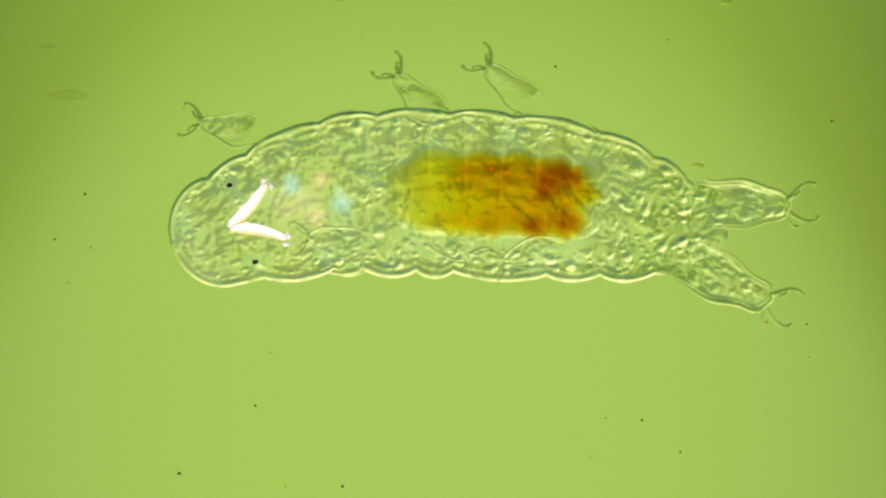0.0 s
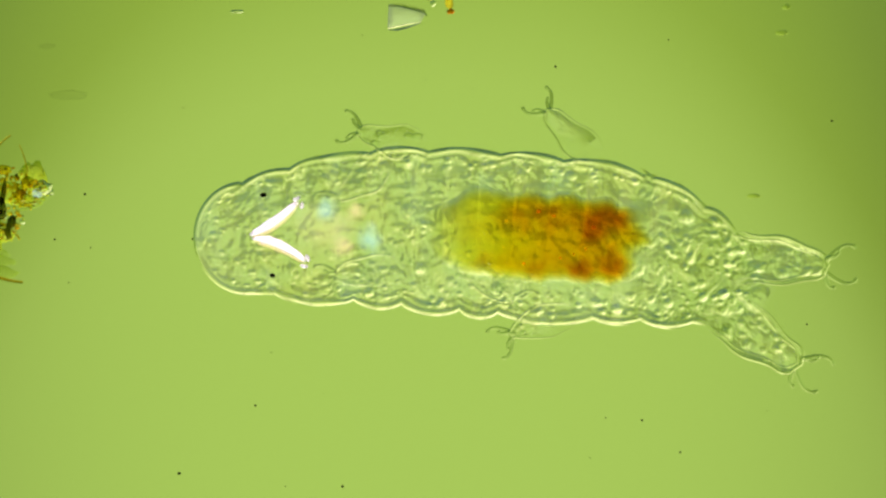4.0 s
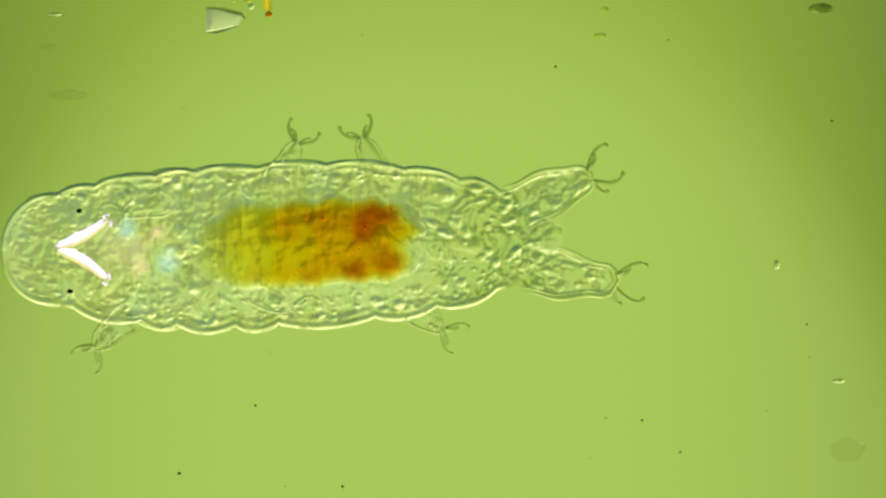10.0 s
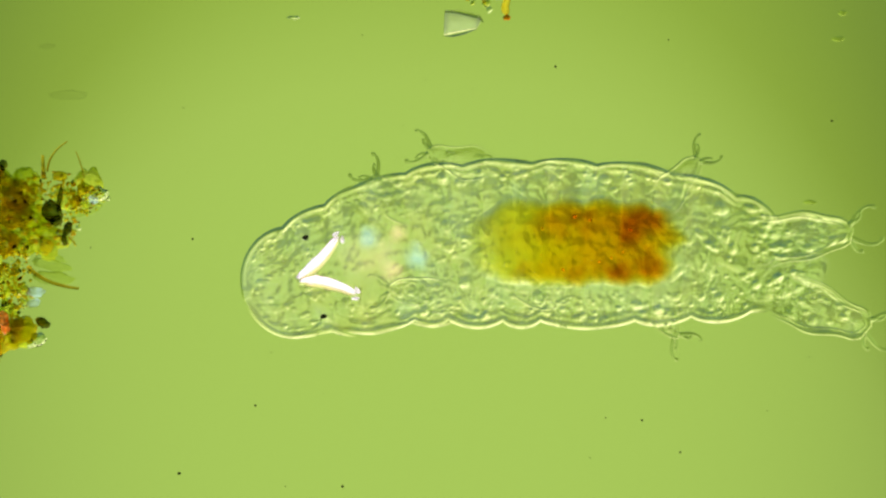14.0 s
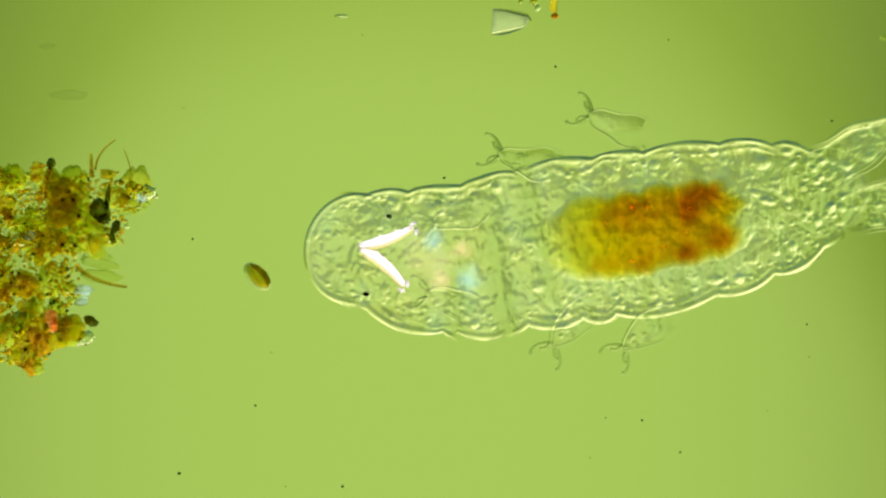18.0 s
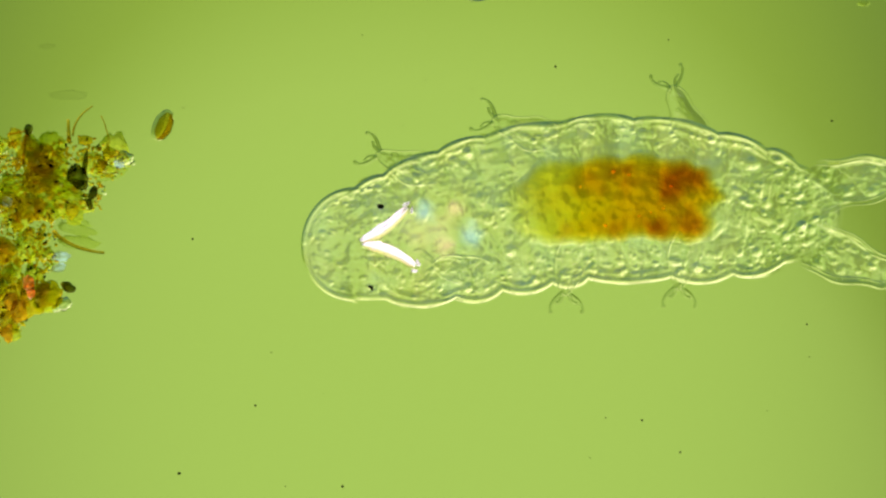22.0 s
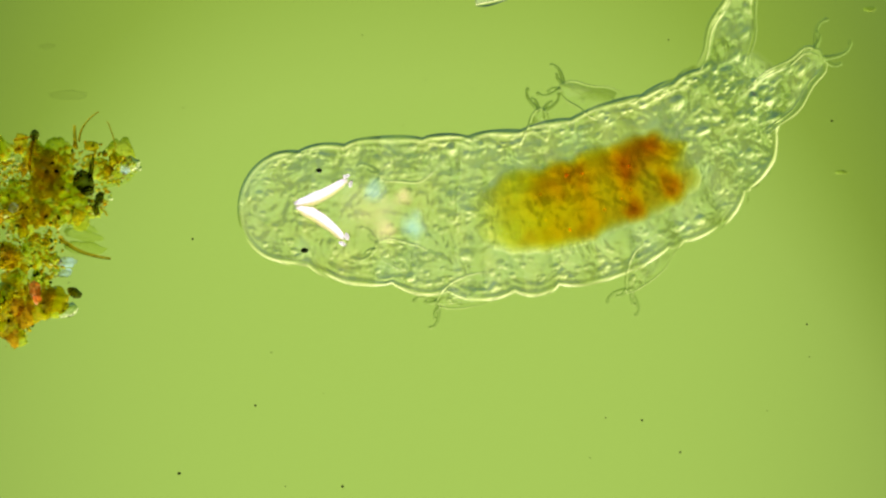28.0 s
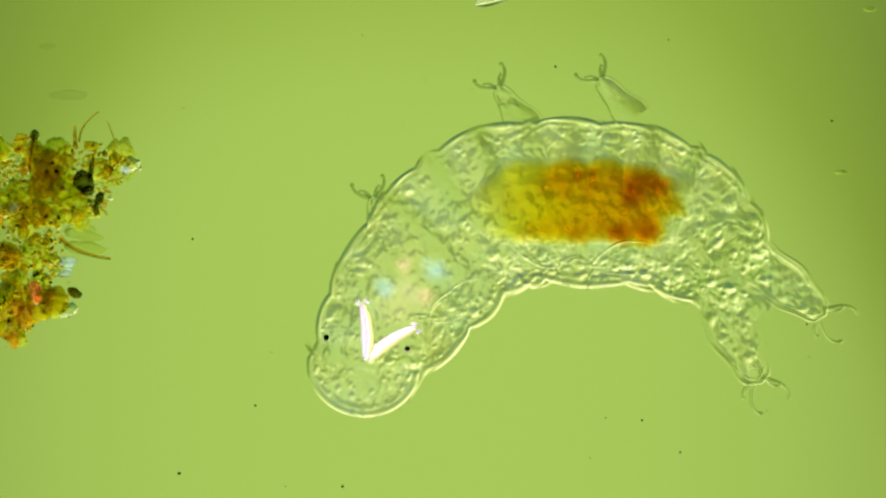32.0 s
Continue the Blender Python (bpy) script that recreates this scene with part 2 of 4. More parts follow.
# ---- helpers of this scene ----
def at(px, py, z=0.0):
    return Vector(((px - 784) * S, (441 - py) * S, z))


def thinned(me, amounts):
    """Write how thick a sheet is at each vertex."""
    me.attributes.new("thick", "FLOAT", "POINT").data.foreach_set("value", amounts)
    return me


def mesh_of(name, verts, faces, material, smooth=True):
    me = bpy.data.meshes.new(name)
    me.from_pydata([tuple(v) for v in verts], [], faces)
    me.materials.append(material)
    if smooth:
        me.polygons.foreach_set("use_smooth", [True] * len(me.polygons))
    me.update()
    return me


def part(name, me, parent, m=None, label=""):
    ob = new(name, me)
    ob.parent = parent
    if m is not None:
        ob.matrix_basis = m
    return tagged(ob, label)


def tube(points, radii, sides=8, squash=1.0):
    """Vertices and faces of a closed tube along points."""
    pts = [Vector(p) for p in points]
    verts, faces = [], []
    side = None
    for i, p in enumerate(pts):
        d = (pts[min(i + 1, len(pts) - 1)] - pts[max(i - 1, 0)]).normalized()
        if side is None:
            side = d.cross(Vector((0, 0, 1)))
            if side.length < 1e-4:
                side = Vector((1, 0, 0))
        side = (side - d * side.dot(d)).normalized()
        up = side.cross(d)
        for k in range(sides):
            a = 2 * math.pi * k / sides
            verts.append(p + side * math.cos(a) * radii[i] + up * math.sin(a) * radii[i] * squash)
    for i in range(len(pts) - 1):
        for k in range(sides):
            a, b = i * sides + k, i * sides + (k + 1) % sides
            faces.append((a, b, b + sides, a + sides))
    faces.append(tuple(range(sides))[::-1])
    faces.append(tuple(range((len(pts) - 1) * sides, len(pts) * sides)))
    return verts, faces


def ribbon(points, radii, rise):
    """A low arched strip along points, as thin clear matter with rounded edges."""
    pts, verts = [Vector(p) for p in points], []
    for i, p in enumerate(pts):
        d = (pts[min(i + 1, len(pts) - 1)] - pts[max(i - 1, 0)]).normalized()
        out = Vector((d.y, -d.x, 0))
        for t, h in ((-1, 0), (-0.7, 0.5), (-0.35, 0.88), (0, 1), (0.35, 0.88), (0.7, 0.5), (1, 0)):
            verts.append(p + out * t * radii[i] + Vector((0, 0, h * rise * radii[i])))
    return verts, [(a, a + 1, a + 8, a + 7) for i in range(len(pts) - 1) for a in range(i * 7, i * 7 + 6)]


def open_tube(points, radii, sides, squash):
    verts, faces = tube(points, radii, sides, squash)
    return verts, [f for f in faces if f != tuple(range(sides))[::-1]]


def lump(size, seed, sub=2, rough=0.25, wave=2.0):
    """A knobbly grain about its own middle."""
    bm = bmesh.new()
    bmesh.ops.create_icosphere(bm, subdivisions=sub, radius=1.0)
    off = Vector((seed * 7.3, seed * 3.1, seed * 1.7))
    for v in bm.verts:
        k = 1 + rough * noise.noise(v.co * wave + off) * 1.6
        v.co = Vector((v.co.x * size[0], v.co.y * size[1], v.co.z * size[2])) * k
    verts = [v.co.copy() for v in bm.verts]
    faces = [tuple(v.index for v in f.verts) for f in bm.faces]
    bm.free()
    return verts, faces


def join(shapes):
    verts, faces = [], []
    for v, f in shapes:
        o = len(verts)
        verts.extend(v)
        faces.extend(tuple(i + o for i in q) for q in f)
    return verts, faces


def moved(shape, m):
    return [m @ Vector(v) for v in shape[0]], shape[1]


def empty(name, label, category, group=""):
    return tagged(new(name), label, category, group)


# ---- the stage: how far the slide has been pushed, in plan steps ----
STAGE = []


def push(t, x, y):
    STAGE.append((t, x, y))


push(0, -255, -12)
push(1, -240, -5)
push(2.5, -240, -3)
push(4.5, -140, 50)
push(6, -140, 50)
push(6.5, -70, 55)
push(7, 41, 51)
push(7.4, 41, 53)
push(7.5, -13, 56)
push(7.6, -258, 54)
push(7.7, -372, 52)
push(7.8, -468, 50)
push(8, -478, 48)
push(9.5, -478, 50)
push(10, -478, 47)
push(10.5, -452, 43)
push(10.6, -338, 43)
push(10.7, -274, 44)
push(10.8, -248, 44)
push(11, -243, 44)
push(13.7, -241, 45)
push(13.8, -150, 48)
push(13.9, -106, 51)
push(14, -56, 53)
push(14.2, 10, 51)
push(14.5, 29, 49)
push(16.5, 29, 49)
push(16.8, 29, 42)
push(17, 29, 23)
push(17.2, 29, -112)
push(17.6, 29, -104)
push(17.8, 29, -38)
push(18, 29, 50)
push(18.2, 29, 168)
push(18.5, 28, 177)
push(19, 13, 177)
push(19.5, -12, 171)
push(19.7, -12, 148)
push(19.8, -12, 90)
push(19.9, -11, 48)
push(20, -10, 15)
push(20.5, -10, -3)
push(21, -10, 0)
push(21.5, -10, -8)
push(22, -11, -10)
push(22.5, -10, -3)
push(23, -10, 0)
push(25, -10, 0)
push(25.5, -7, 0)
push(27.5, 0, 0)
push(32, 0, 0)


def glide(rows, t):
    """Smooth values at t through rows of (t, values...)."""
    ts = [r[0] for r in rows]
    if t <= ts[0]:
        return np.array(rows[0][1:], float)
    if t >= ts[-1]:
        return np.array(rows[-1][1:], float)
    i = max(k for k in range(len(ts)) if ts[k] <= t)
    if ts[i] == t:
        return np.array(rows[i][1:], float)
    p = [np.array(rows[k][1:], float) for k in (max(i - 1, 0), i, i + 1, min(i + 2, len(rows) - 1))]
    q = [ts[k] for k in (max(i - 1, 0), i, i + 1, min(i + 2, len(rows) - 1))]
    h = q[2] - q[1]
    u = (t - q[1]) / h
    m1 = (p[2] - p[0]) / (q[2] - q[0]) * h * 0.8
    m2 = (p[3] - p[1]) / (q[3] - q[1]) * h * 0.8
    return (2 * u**3 - 3 * u**2 + 1) * p[1] + (u**3 - 2 * u**2 + u) * m1 + (3 * u**2 - 2 * u**3) * p[2] + (u**3 - u**2) * m2


def stage_rows(z=0.0):
    return [(t, pose(x * S, -y * S, z)) for t, x, y in STAGE]


RIDERS = []         # what lies on the slide and moves with it

# ---- setting: lamp and slide ----
LAMP_Z = -36.0
FAR = (EYE + ZM - LAMP_Z) / EYE


def disc(radius, z, sides=96):
    return [Vector((radius * math.cos(2 * math.pi * k / sides), radius * math.sin(2 * math.pi * k / sides), z)) for k in range(sides)]


def build_lamp():
    thing = empty("condenser_lamp", "lit ground-glass condenser of a microscope, its yellow-green glow painted uneven", "lamp")
    thing.location = (0, 0, LAMP_Z)
    n = 96
    verts = disc(15.0, 0.0) + disc(15.0, -0.3)
    faces = [tuple(range(n)), tuple(range(n, 2 * n))[::-1]] + [(k, n + k, n + (k + 1) % n, (k + 1) % n) for k in range(n)]
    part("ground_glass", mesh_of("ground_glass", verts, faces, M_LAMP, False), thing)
    ring = disc(15.02, 0.15) + disc(16.2, 0.15) + disc(16.2, -1.5) + disc(15.02, -1.5)
    faces = [(a * n + k, b * n + k, b * n + (k + 1) % n, a * n + (k + 1) % n) for a, b in ((0, 1), (1, 2), (2, 3), (3, 0)) for k in range(n)]
    part("mount_ring", mesh_of("mount_ring", ring, faces, M_BRASS, False), thing, label="black metal ring round the glass")


def build_slide():
    bm = bmesh.new()
    bmesh.ops.create_cube(bm, size=1.0)
    bmesh.ops.scale(bm, vec=(76.0, 26.0, 1.0), verts=bm.verts)
    bmesh.ops.bevel(bm, geom=bm.edges[:], offset=0.05, segments=2, affect="EDGES")
    bmesh.ops.translate(bm, vec=(0, 0, -0.5), verts=bm.verts)
    me = bpy.data.meshes.new("microscope_slide")
    bm.to_mesh(me)
    bm.free()
    me.materials.append(M_GLASS)
    ob = tagged(new("microscope_slide", me), "clear glass microscope slide under the water drop", "slide", kind="structure")
    RIDERS.append(ob)


def build_dust():
    """Specks of the optics that stay where they are: put on the lamp's glass, not on the slide, and scaled to fit the
    camera's view.
    """
    specks = ((317, 838, 3.2), (150, 344, 2.4), (97, 424, 2.0), (122, 501, 1.6), (160, 439, 1.6), (341, 423, 2.0), (641, 62, 1.6),
              (753, 142, 1.6), (983, 118, 2.2), (786, 315, 2.6), (1183, 71, 1.7), (1472, 214, 2.3), (1428, 574, 2.0), (1432, 632, 1.5),
              (1204, 801, 2.0), (1136, 744, 2.0), (1072, 740, 1.4), (1044, 810, 1.6), (606, 861, 2.6), (505, 861, 1.6), (452, 718, 2.1),
              (480, 624, 1.6), (325, 191, 1.6), (572, 697, 1.2), (1358, 727, 1.2), (835, 158, 1.3), (713, 222, 1.3))
    for k, (x, y, r) in enumerate(specks):
        r *= S * FAR * (1.0 if r > 1.9 else 0.8)
        me = mesh_of("dust_speck", *lump((r, r * 0.9, r * 0.5), k, 2, 0.2), M_DUST)
        ob = tagged(new("dust_speck", me), "tiny dark speck of dust of the optics, put on the lamp glass", "dust", "dust on the lamp glass")
        p = at(x, y) * FAR
        ob.location = (p.x, p.y, LAMP_Z + r * 0.45)
    for x, y, w, h in ((120, 168, 34, 9), (85, 82, 14, 5)):
        me = mesh_of("smudge", *lump((w * S * FAR, h * S * FAR, 0.002), x, 3, 0.25), M_HAZE)
        ob = tagged(new("smudge", me), "faint dark smudge of the optics, put on the lamp glass", "smudge", "smudges on the lamp glass")
        p = at(x, y) * FAR
        ob.location = (p.x, p.y, LAMP_Z + 0.002)


# ---- the animal ----
# Stations along its middle line and how far each lies behind the tip of the head, in plan steps.
STATIONS = (0, 100, 275, 415, 590, 765, 1035)
POSTURES = []           # (t, seven stations, two hind feet, six feet)
FEET = ("u1", "u2", "u3", "l1", "l2", "l3")
ROOTS = {"u1": 275, "u2": 510, "u3": 705, "l1": 275, "l2": 490, "l3": 700}


def half_width(d):
    """Half the animal's width, in plan steps, d steps behind the tip of its head."""
    if d <= 0:
        return 0.0
    if d < 90:
        return 101 * math.sqrt(1 - (1 - d / 90) ** 2)
    return float(np.interp(d, (90, 190, 300, 420, 590, 690, 765, 860, 920, 975, 1010, 1045), (101, 125, 139, 146, 147, 142, 131, 110, 88, 54, 28, 10)))


# Where the skin is drawn in along each side: folds between its pillows.
NICKS = {1: (96, 172, 292, 384, 505, 612, 742, 838, 905), -1: (132, 258, 350, 452, 520, 688, 796, 898)}


def outline(d, side):
    """Half the width with the pillows of the skin; side 1 or -1."""
    cuts, high = NICKS[side], 9.0 if side > 0 else 14.0
    w = half_width(d)
    if d <= cuts[0]:
        return w - 5 * max(0.0, 1 - (cuts[0] - d) / 40)
    if d >= cuts[-1]:
        return w - 5 * max(0.0, 1 - (d - cuts[-1]) / 40)
    k = max(j for j in range(len(cuts)) if cuts[j] <= d)
    return w - 6 + high * math.sin(math.pi * (d - cuts[k]) / (cuts[k + 1] - cuts[k])) ** 0.65


def spine(stations, d):
    """Place and way (towards the tail) of the middle line at d; stations: seven points."""
    p = [Vector((stations[2 * k], stations[2 * k + 1])) for k in range(7)]
    i = max(k for k in range(6) if STATIONS[k] <= d or k == 0)
    a, b = STATIONS[i], STATIONS[i + 1]
    h, u = b - a, (d - a) / (b - a)

    def slope(k):
        lo, hi = max(k - 1, 0), min(k + 1, 6)
        return (p[hi] - p[lo]) / (STATIONS[hi] - STATIONS[lo])

    m1, m2 = slope(i) * h, slope(i + 1) * h
    place = (2 * u**3 - 3 * u**2 + 1) * p[i] + (u**3 - 2 * u**2 + u) * m1 + (3 * u**2 - 2 * u**3) * p[i + 1] + (u**3 - u**2) * m2
    way = (6 * u**2 - 6 * u) * p[i] + (3 * u**2 - 4 * u + 1) * m1 + (6 * u - 6 * u**2) * p[i + 1] + (3 * u**2 - 2 * u) * m2
    return place, way.normalized()


def tucked(stations, foot):
    """Where a foot lies that is folded forwards along the flank."""
    front = foot[1] == "1"
    place, way = spine(stations, ROOTS[foot] + {"l1": -50, "u1": -50, "l2": 60}.get(foot, -95))
    side = Vector((way.y, -way.x)) * (1 if foot[0] == "u" else -1)
    return place + side * half_width(ROOTS[foot] - 95) * (0.5 if front else 0.80)


def body(t, line, hind, **feet):
    """One posture of the animal at t, placed by pixel to fit the camera's view."""
    push_x, push_y = glide(STAGE, t)
    row = []
    for k in range(0, 14, 2):
        row += [line[k] - push_x, line[k + 1] - push_y]
    values = list(row)
    for k in (0, 2):
        values += [hind[k] - push_x, hind[k + 1] - push_y]
    for name in FEET:
        if name in feet:
            values += [feet[name][0] - push_x, feet[name][1] - push_y]
        else:
            values += list(tucked(row, name))
    POSTURES.append((t, *values))


body(0, (298, 440, 403, 405, 570, 350, 700, 340, 880, 345, 1060, 365, 1310, 440), (1400, 365, 1365, 535), u1=(350, 215), u2=(700, 130), u3=(860, 115))
body(1, (362, 500, 450, 440, 610, 370, 730, 345, 900, 355, 1080, 390, 1340, 485), (1430, 385, 1375, 575), u1=(335, 280), u2=(640, 165), u3=(1000, 150), l3=(850, 520))
body(2, (310, 265, 400, 312, 570, 360, 690, 350, 880, 370, 1060, 390, 1325, 480), (1400, 400, 1375, 575), u2=(730, 160), u3=(835, 150), l3=(920, 520), l1=(405, 500))
body(2.5, (308, 300, 420, 310, 580, 360, 710, 360, 890, 370, 1060, 385, 1335, 465), (1370, 385, 1385, 560), u2=(715, 190), u3=(885, 145), l3=(950, 520), l1=(520, 510))
body(4.5, (352, 465, 445, 448, 650, 410, 800, 415, 980, 430, 1160, 455, 1390, 565), (1490, 495, 1420, 670), u2=(630, 235), u3=(985, 205), l3=(890, 610))
body(5, (395, 490, 490, 458, 690, 410, 845, 410, 1020, 425, 1190, 460, 1420, 580), (1515, 520, 1440, 685), u1=(450, 290), u2=(880, 240), u3=(1035, 240), l3=(1010, 610))
body(6, (355, 485, 455, 460, 650, 420, 790, 410, 970, 425, 1150, 450, 1410, 575), (1455, 500, 1440, 680), u1=(415, 320), u2=(790, 210), u3=(1130, 255))
body(7, (563, 430, 680, 425, 850, 405, 1010, 405, 1190, 430, 1370, 460, 1620, 590), (1720, 520, 1650, 690), u2=(860, 240), u3=(1165, 225), l3=(1140, 610))
body(8, (145, 608, 235, 515, 390, 415, 510, 405, 670, 425, 820, 460, 1055, 590), (1170, 540, 1090, 695), u1=(100, 360), u2=(385, 220), u3=(840, 265), l3=(620, 580))
body(8.5, (135, 600, 225, 540, 370, 440, 490, 420, 650, 440, 810, 470, 1015, 640), (1130, 590, 1010, 750), u1=(240, 320), u2=(405, 230), u3=(630, 215), l3=(540, 610))
body(9, (30, 580, 163, 522, 330, 435, 460, 425, 640, 440, 815, 475, 1007, 645), (1075, 580, 1020, 735), u1=(80, 405), u2=(455, 260), u3=(745, 230), l3=(620, 620))
body(9.5, (20, 530, 120, 490, 280, 440, 420, 425, 600, 425, 780, 440, 1010, 540), (1060, 460, 1030, 620), u1=(150, 375), u2=(500, 265), u3=(840, 275), l3=(740, 630))
body(10, (0, 430, 100, 440, 260, 440, 370, 440, 560, 430, 740, 425, 1025, 425), (1050, 310, 1095, 500), u2=(530, 250), u3=(640, 240), l3=(790, 590), l1=(165, 620))
body(11, (284, 416, 390, 428, 560, 440, 710, 432, 880, 415, 1060, 420, 1320, 420), (1385, 320, 1385, 490), u1=(470, 315), u2=(560, 250), u3=(895, 210), l3=(860, 610))
body(12, (285, 385, 380, 405, 550, 425, 690, 430, 870, 420, 1050, 420, 1310, 425), (1385, 330, 1385, 500), u1=(400, 290), u2=(700, 260), u3=(865, 235), l3=(890, 580))
body(13, (288, 545, 378, 505, 560, 443, 680, 425, 860, 420, 1040, 425, 1310, 435), (1385, 330, 1375, 510), u1=(295, 385), u2=(625, 240), u3=(920, 205), l3=(870, 605))
body(14, (430, 520, 525, 497, 720, 440, 850, 430, 1030, 430, 1210, 440, 1490, 495), (1510, 410, 1540, 580), u1=(660, 310), u2=(755, 265), u3=(1240, 280), l3=(1200, 600))
body(14.5, (515, 555, 605, 514, 790, 450, 920, 430, 1100, 425, 1290, 440, 1570, 500), (1640, 430, 1640, 590), u1=(555, 375), u2=(870, 230), u3=(1230, 265), l2=(1010, 590))
body(16.5, (462, 553, 540, 524, 720, 470, 850, 440, 1030, 430, 1220, 415, 1450, 370), (1420, 280, 1540, 390), u1=(620, 345), u2=(1000, 235), u3=(1320, 280), l3=(1290, 570), l2=(880, 600))
body(17, (475, 465, 560, 465, 720, 450, 850, 430, 1030, 415, 1220, 390, 1470, 290), (1390, 190, 1560, 270), u1=(670, 320), u2=(920, 250), u3=(1280, 240), l3=(1300, 530), l2=(940, 600))
body(17.5, (528, 310, 610, 300, 790, 290, 930, 285, 1100, 265, 1280, 240, 1520, 80), (1520, 20, 1620, 60), u2=(860, 100), u3=(1010, 75))
body(18, (545, 416, 635, 440, 810, 460, 980, 430, 1140, 410, 1320, 375, 1560, 330), (1600, 220, 1680, 330), u2=(880, 270), u3=(1040, 200), l2=(975, 615), l3=(1100, 620))
body(18.5, (504, 610, 590, 600, 770, 570, 920, 560, 1100, 540, 1290, 510, 1540, 450), (1600, 370, 1660, 490), u2=(930, 440), u3=(1100, 335))
body(19, (548, 755, 620, 690, 800, 600, 920, 560, 1100, 545, 1290, 520, 1545, 490), (1620, 400, 1650, 560), u1=(630, 490), u2=(950, 390), u3=(1010, 365), l3=(1250, 700))
body(19.5, (650, 820, 670, 725, 790, 600, 930, 555, 1100, 545, 1280, 525, 1510, 525), (1600, 450, 1600, 610), u1=(650, 495), u2=(930, 380), u3=(985, 335), l3=(1010, 730))
body(20, (665, 685, 680, 590, 790, 430, 920, 400, 1100, 385, 1290, 385, 1510, 425), (1600, 340, 1600, 500), u1=(560, 455), u2=(930, 240), u3=(1020, 190), l3=(1030, 575))
body(20.5, (660, 650, 690, 570, 790, 420, 920, 380, 1100, 365, 1290, 370, 1510, 415), (1600, 330, 1600, 490), u2=(960, 230), u3=(1004, 168), l3=(1060, 570))
body(21, (545, 600, 625, 530, 780, 440, 920, 380, 1100, 370, 1290, 390, 1510, 440), (1610, 350, 1590, 545), u2=(780, 255), u3=(1110, 165), l2=(915, 580), l3=(1160, 575))
body(21.5, (505, 540, 610, 490, 780, 420, 920, 390, 1100, 370, 1290, 380, 1510, 420), (1610, 330, 1600, 500), u2=(820, 230), u3=(1188, 140))
body(22, (523, 420, 640, 430, 790, 400, 920, 370, 1100, 350, 1280, 365, 1510, 390), (1620, 310, 1590, 490), u1=(665, 270), u2=(870, 210), u3=(1190, 150), l2=(1000, 525), l3=(1200, 515))
body(22.5, (518, 380, 640, 385, 790, 390, 920, 370, 1090, 350, 1270, 340, 1520, 330), (1600, 240, 1640, 370), u2=(860, 270), u3=(1044, 180))
body(23, (555, 330, 655, 365, 800, 410, 920, 400, 1100, 365, 1280, 325, 1510, 270), (1520, 170, 1600, 330), u1=(815, 240), u2=(915, 190), u3=(970, 155), l2=(995, 590), l3=(1060, 570))
body(23.5, (500, 335, 600, 345, 770, 410, 890, 410, 1070, 365, 1250, 295, 1490, 185), (1480, 90, 1570, 210), u3=(968, 144), l3=(1188, 540))
body(24, (433, 390, 530, 400, 730, 390, 890, 400, 1060, 360, 1240, 295, 1470, 180), (1490, 55, 1555, 235), u1=(545, 252), u2=(1010, 225), u3=(1085, 125), l2=(880, 570), l3=(1270, 490))
body(25, (412, 365, 510, 375, 710, 380, 860, 380, 1040, 350, 1230, 286, 1455, 190), (1470, 90, 1530, 240), u2=(940, 200), u3=(970, 175), l2=(990, 560), l3=(1100, 490))
body(25.5, (442, 390, 550, 405, 740, 390, 910, 390, 1080, 350, 1260, 290, 1500, 195), (1515, 100, 1580, 240), u2=(1000, 210), u3=(1040, 175), l3=(1170, 540))
body(27.5, (408, 355, 510, 360, 700, 375, 850, 370, 1030, 335, 1220, 266, 1400, 160), (1350, 100, 1480, 200), u2=(930, 200), u3=(975, 150), l2=(880, 520), l3=(1070, 550))
body(28, (425, 350, 520, 365, 720, 375, 860, 380, 1030, 350, 1222, 266, 1370, 90), (1320, -25, 1455, 92), u2=(960, 190), u3=(990, 150), l2=(770, 540), l3=(1110, 520))
body(28.5, (436, 350, 535, 375, 730, 380, 870, 385, 1040, 350, 1227, 266, 1380, 80), (1345, -45, 1475, 75), l2=(828, 542), u2=(885, 240), u3=(1048, 148), l3=(1148, 508))
body(29, (480, 445, 587, 421, 760, 390, 880, 380, 1050, 340, 1242, 256, 1415, 95), (1408, -30, 1518, 100), u1=(510, 260), u2=(820, 185), u3=(920, 155), l2=(880, 545), l3=(1200, 490))
body(29.5, (530, 520, 640, 470, 790, 400, 890, 380, 1060, 345, 1245, 271, 1440, 110), (1425, -10, 1545, 112), u1=(507, 345), u3=(984, 128), l3=(1170, 480))
body(30, (695, 615, 708, 500, 800, 370, 905, 340, 1070, 320, 1240, 285, 1455, 180), (1450, 90, 1520, 190), u1=(520, 435), u2=(900, 160), u3=(1005, 115), l2=(910, 530), l3=(1220, 490))
body(30.5, (720, 650, 738, 530, 800, 393, 905, 347, 1070, 328, 1240, 308, 1495, 300), (1530, 220, 1560, 360), u1=(600, 350), u2=(740, 195), u3=(1120, 100), l3=(1220, 490))
body(31, (745, 670, 750, 565, 790, 404, 890, 342, 1060, 347, 1230, 368, 1475, 455), (1550, 380, 1510, 545), u1=(560, 555), u2=(750, 185), u3=(1170, 135))
body(31.5, (740, 710, 757, 600, 785, 432, 880, 365, 1050, 357, 1220, 398, 1415, 535), (1520, 500, 1410, 640), u1=(580, 460), u2=(780, 185), u3=(1010, 120))
body(32, (630, 740, 650, 640, 740, 492, 860, 378, 1035, 357, 1202, 392, 1370, 575), (1460, 560, 1345, 680), u1=(660, 345), u2=(880, 150), u3=(1060, 135))

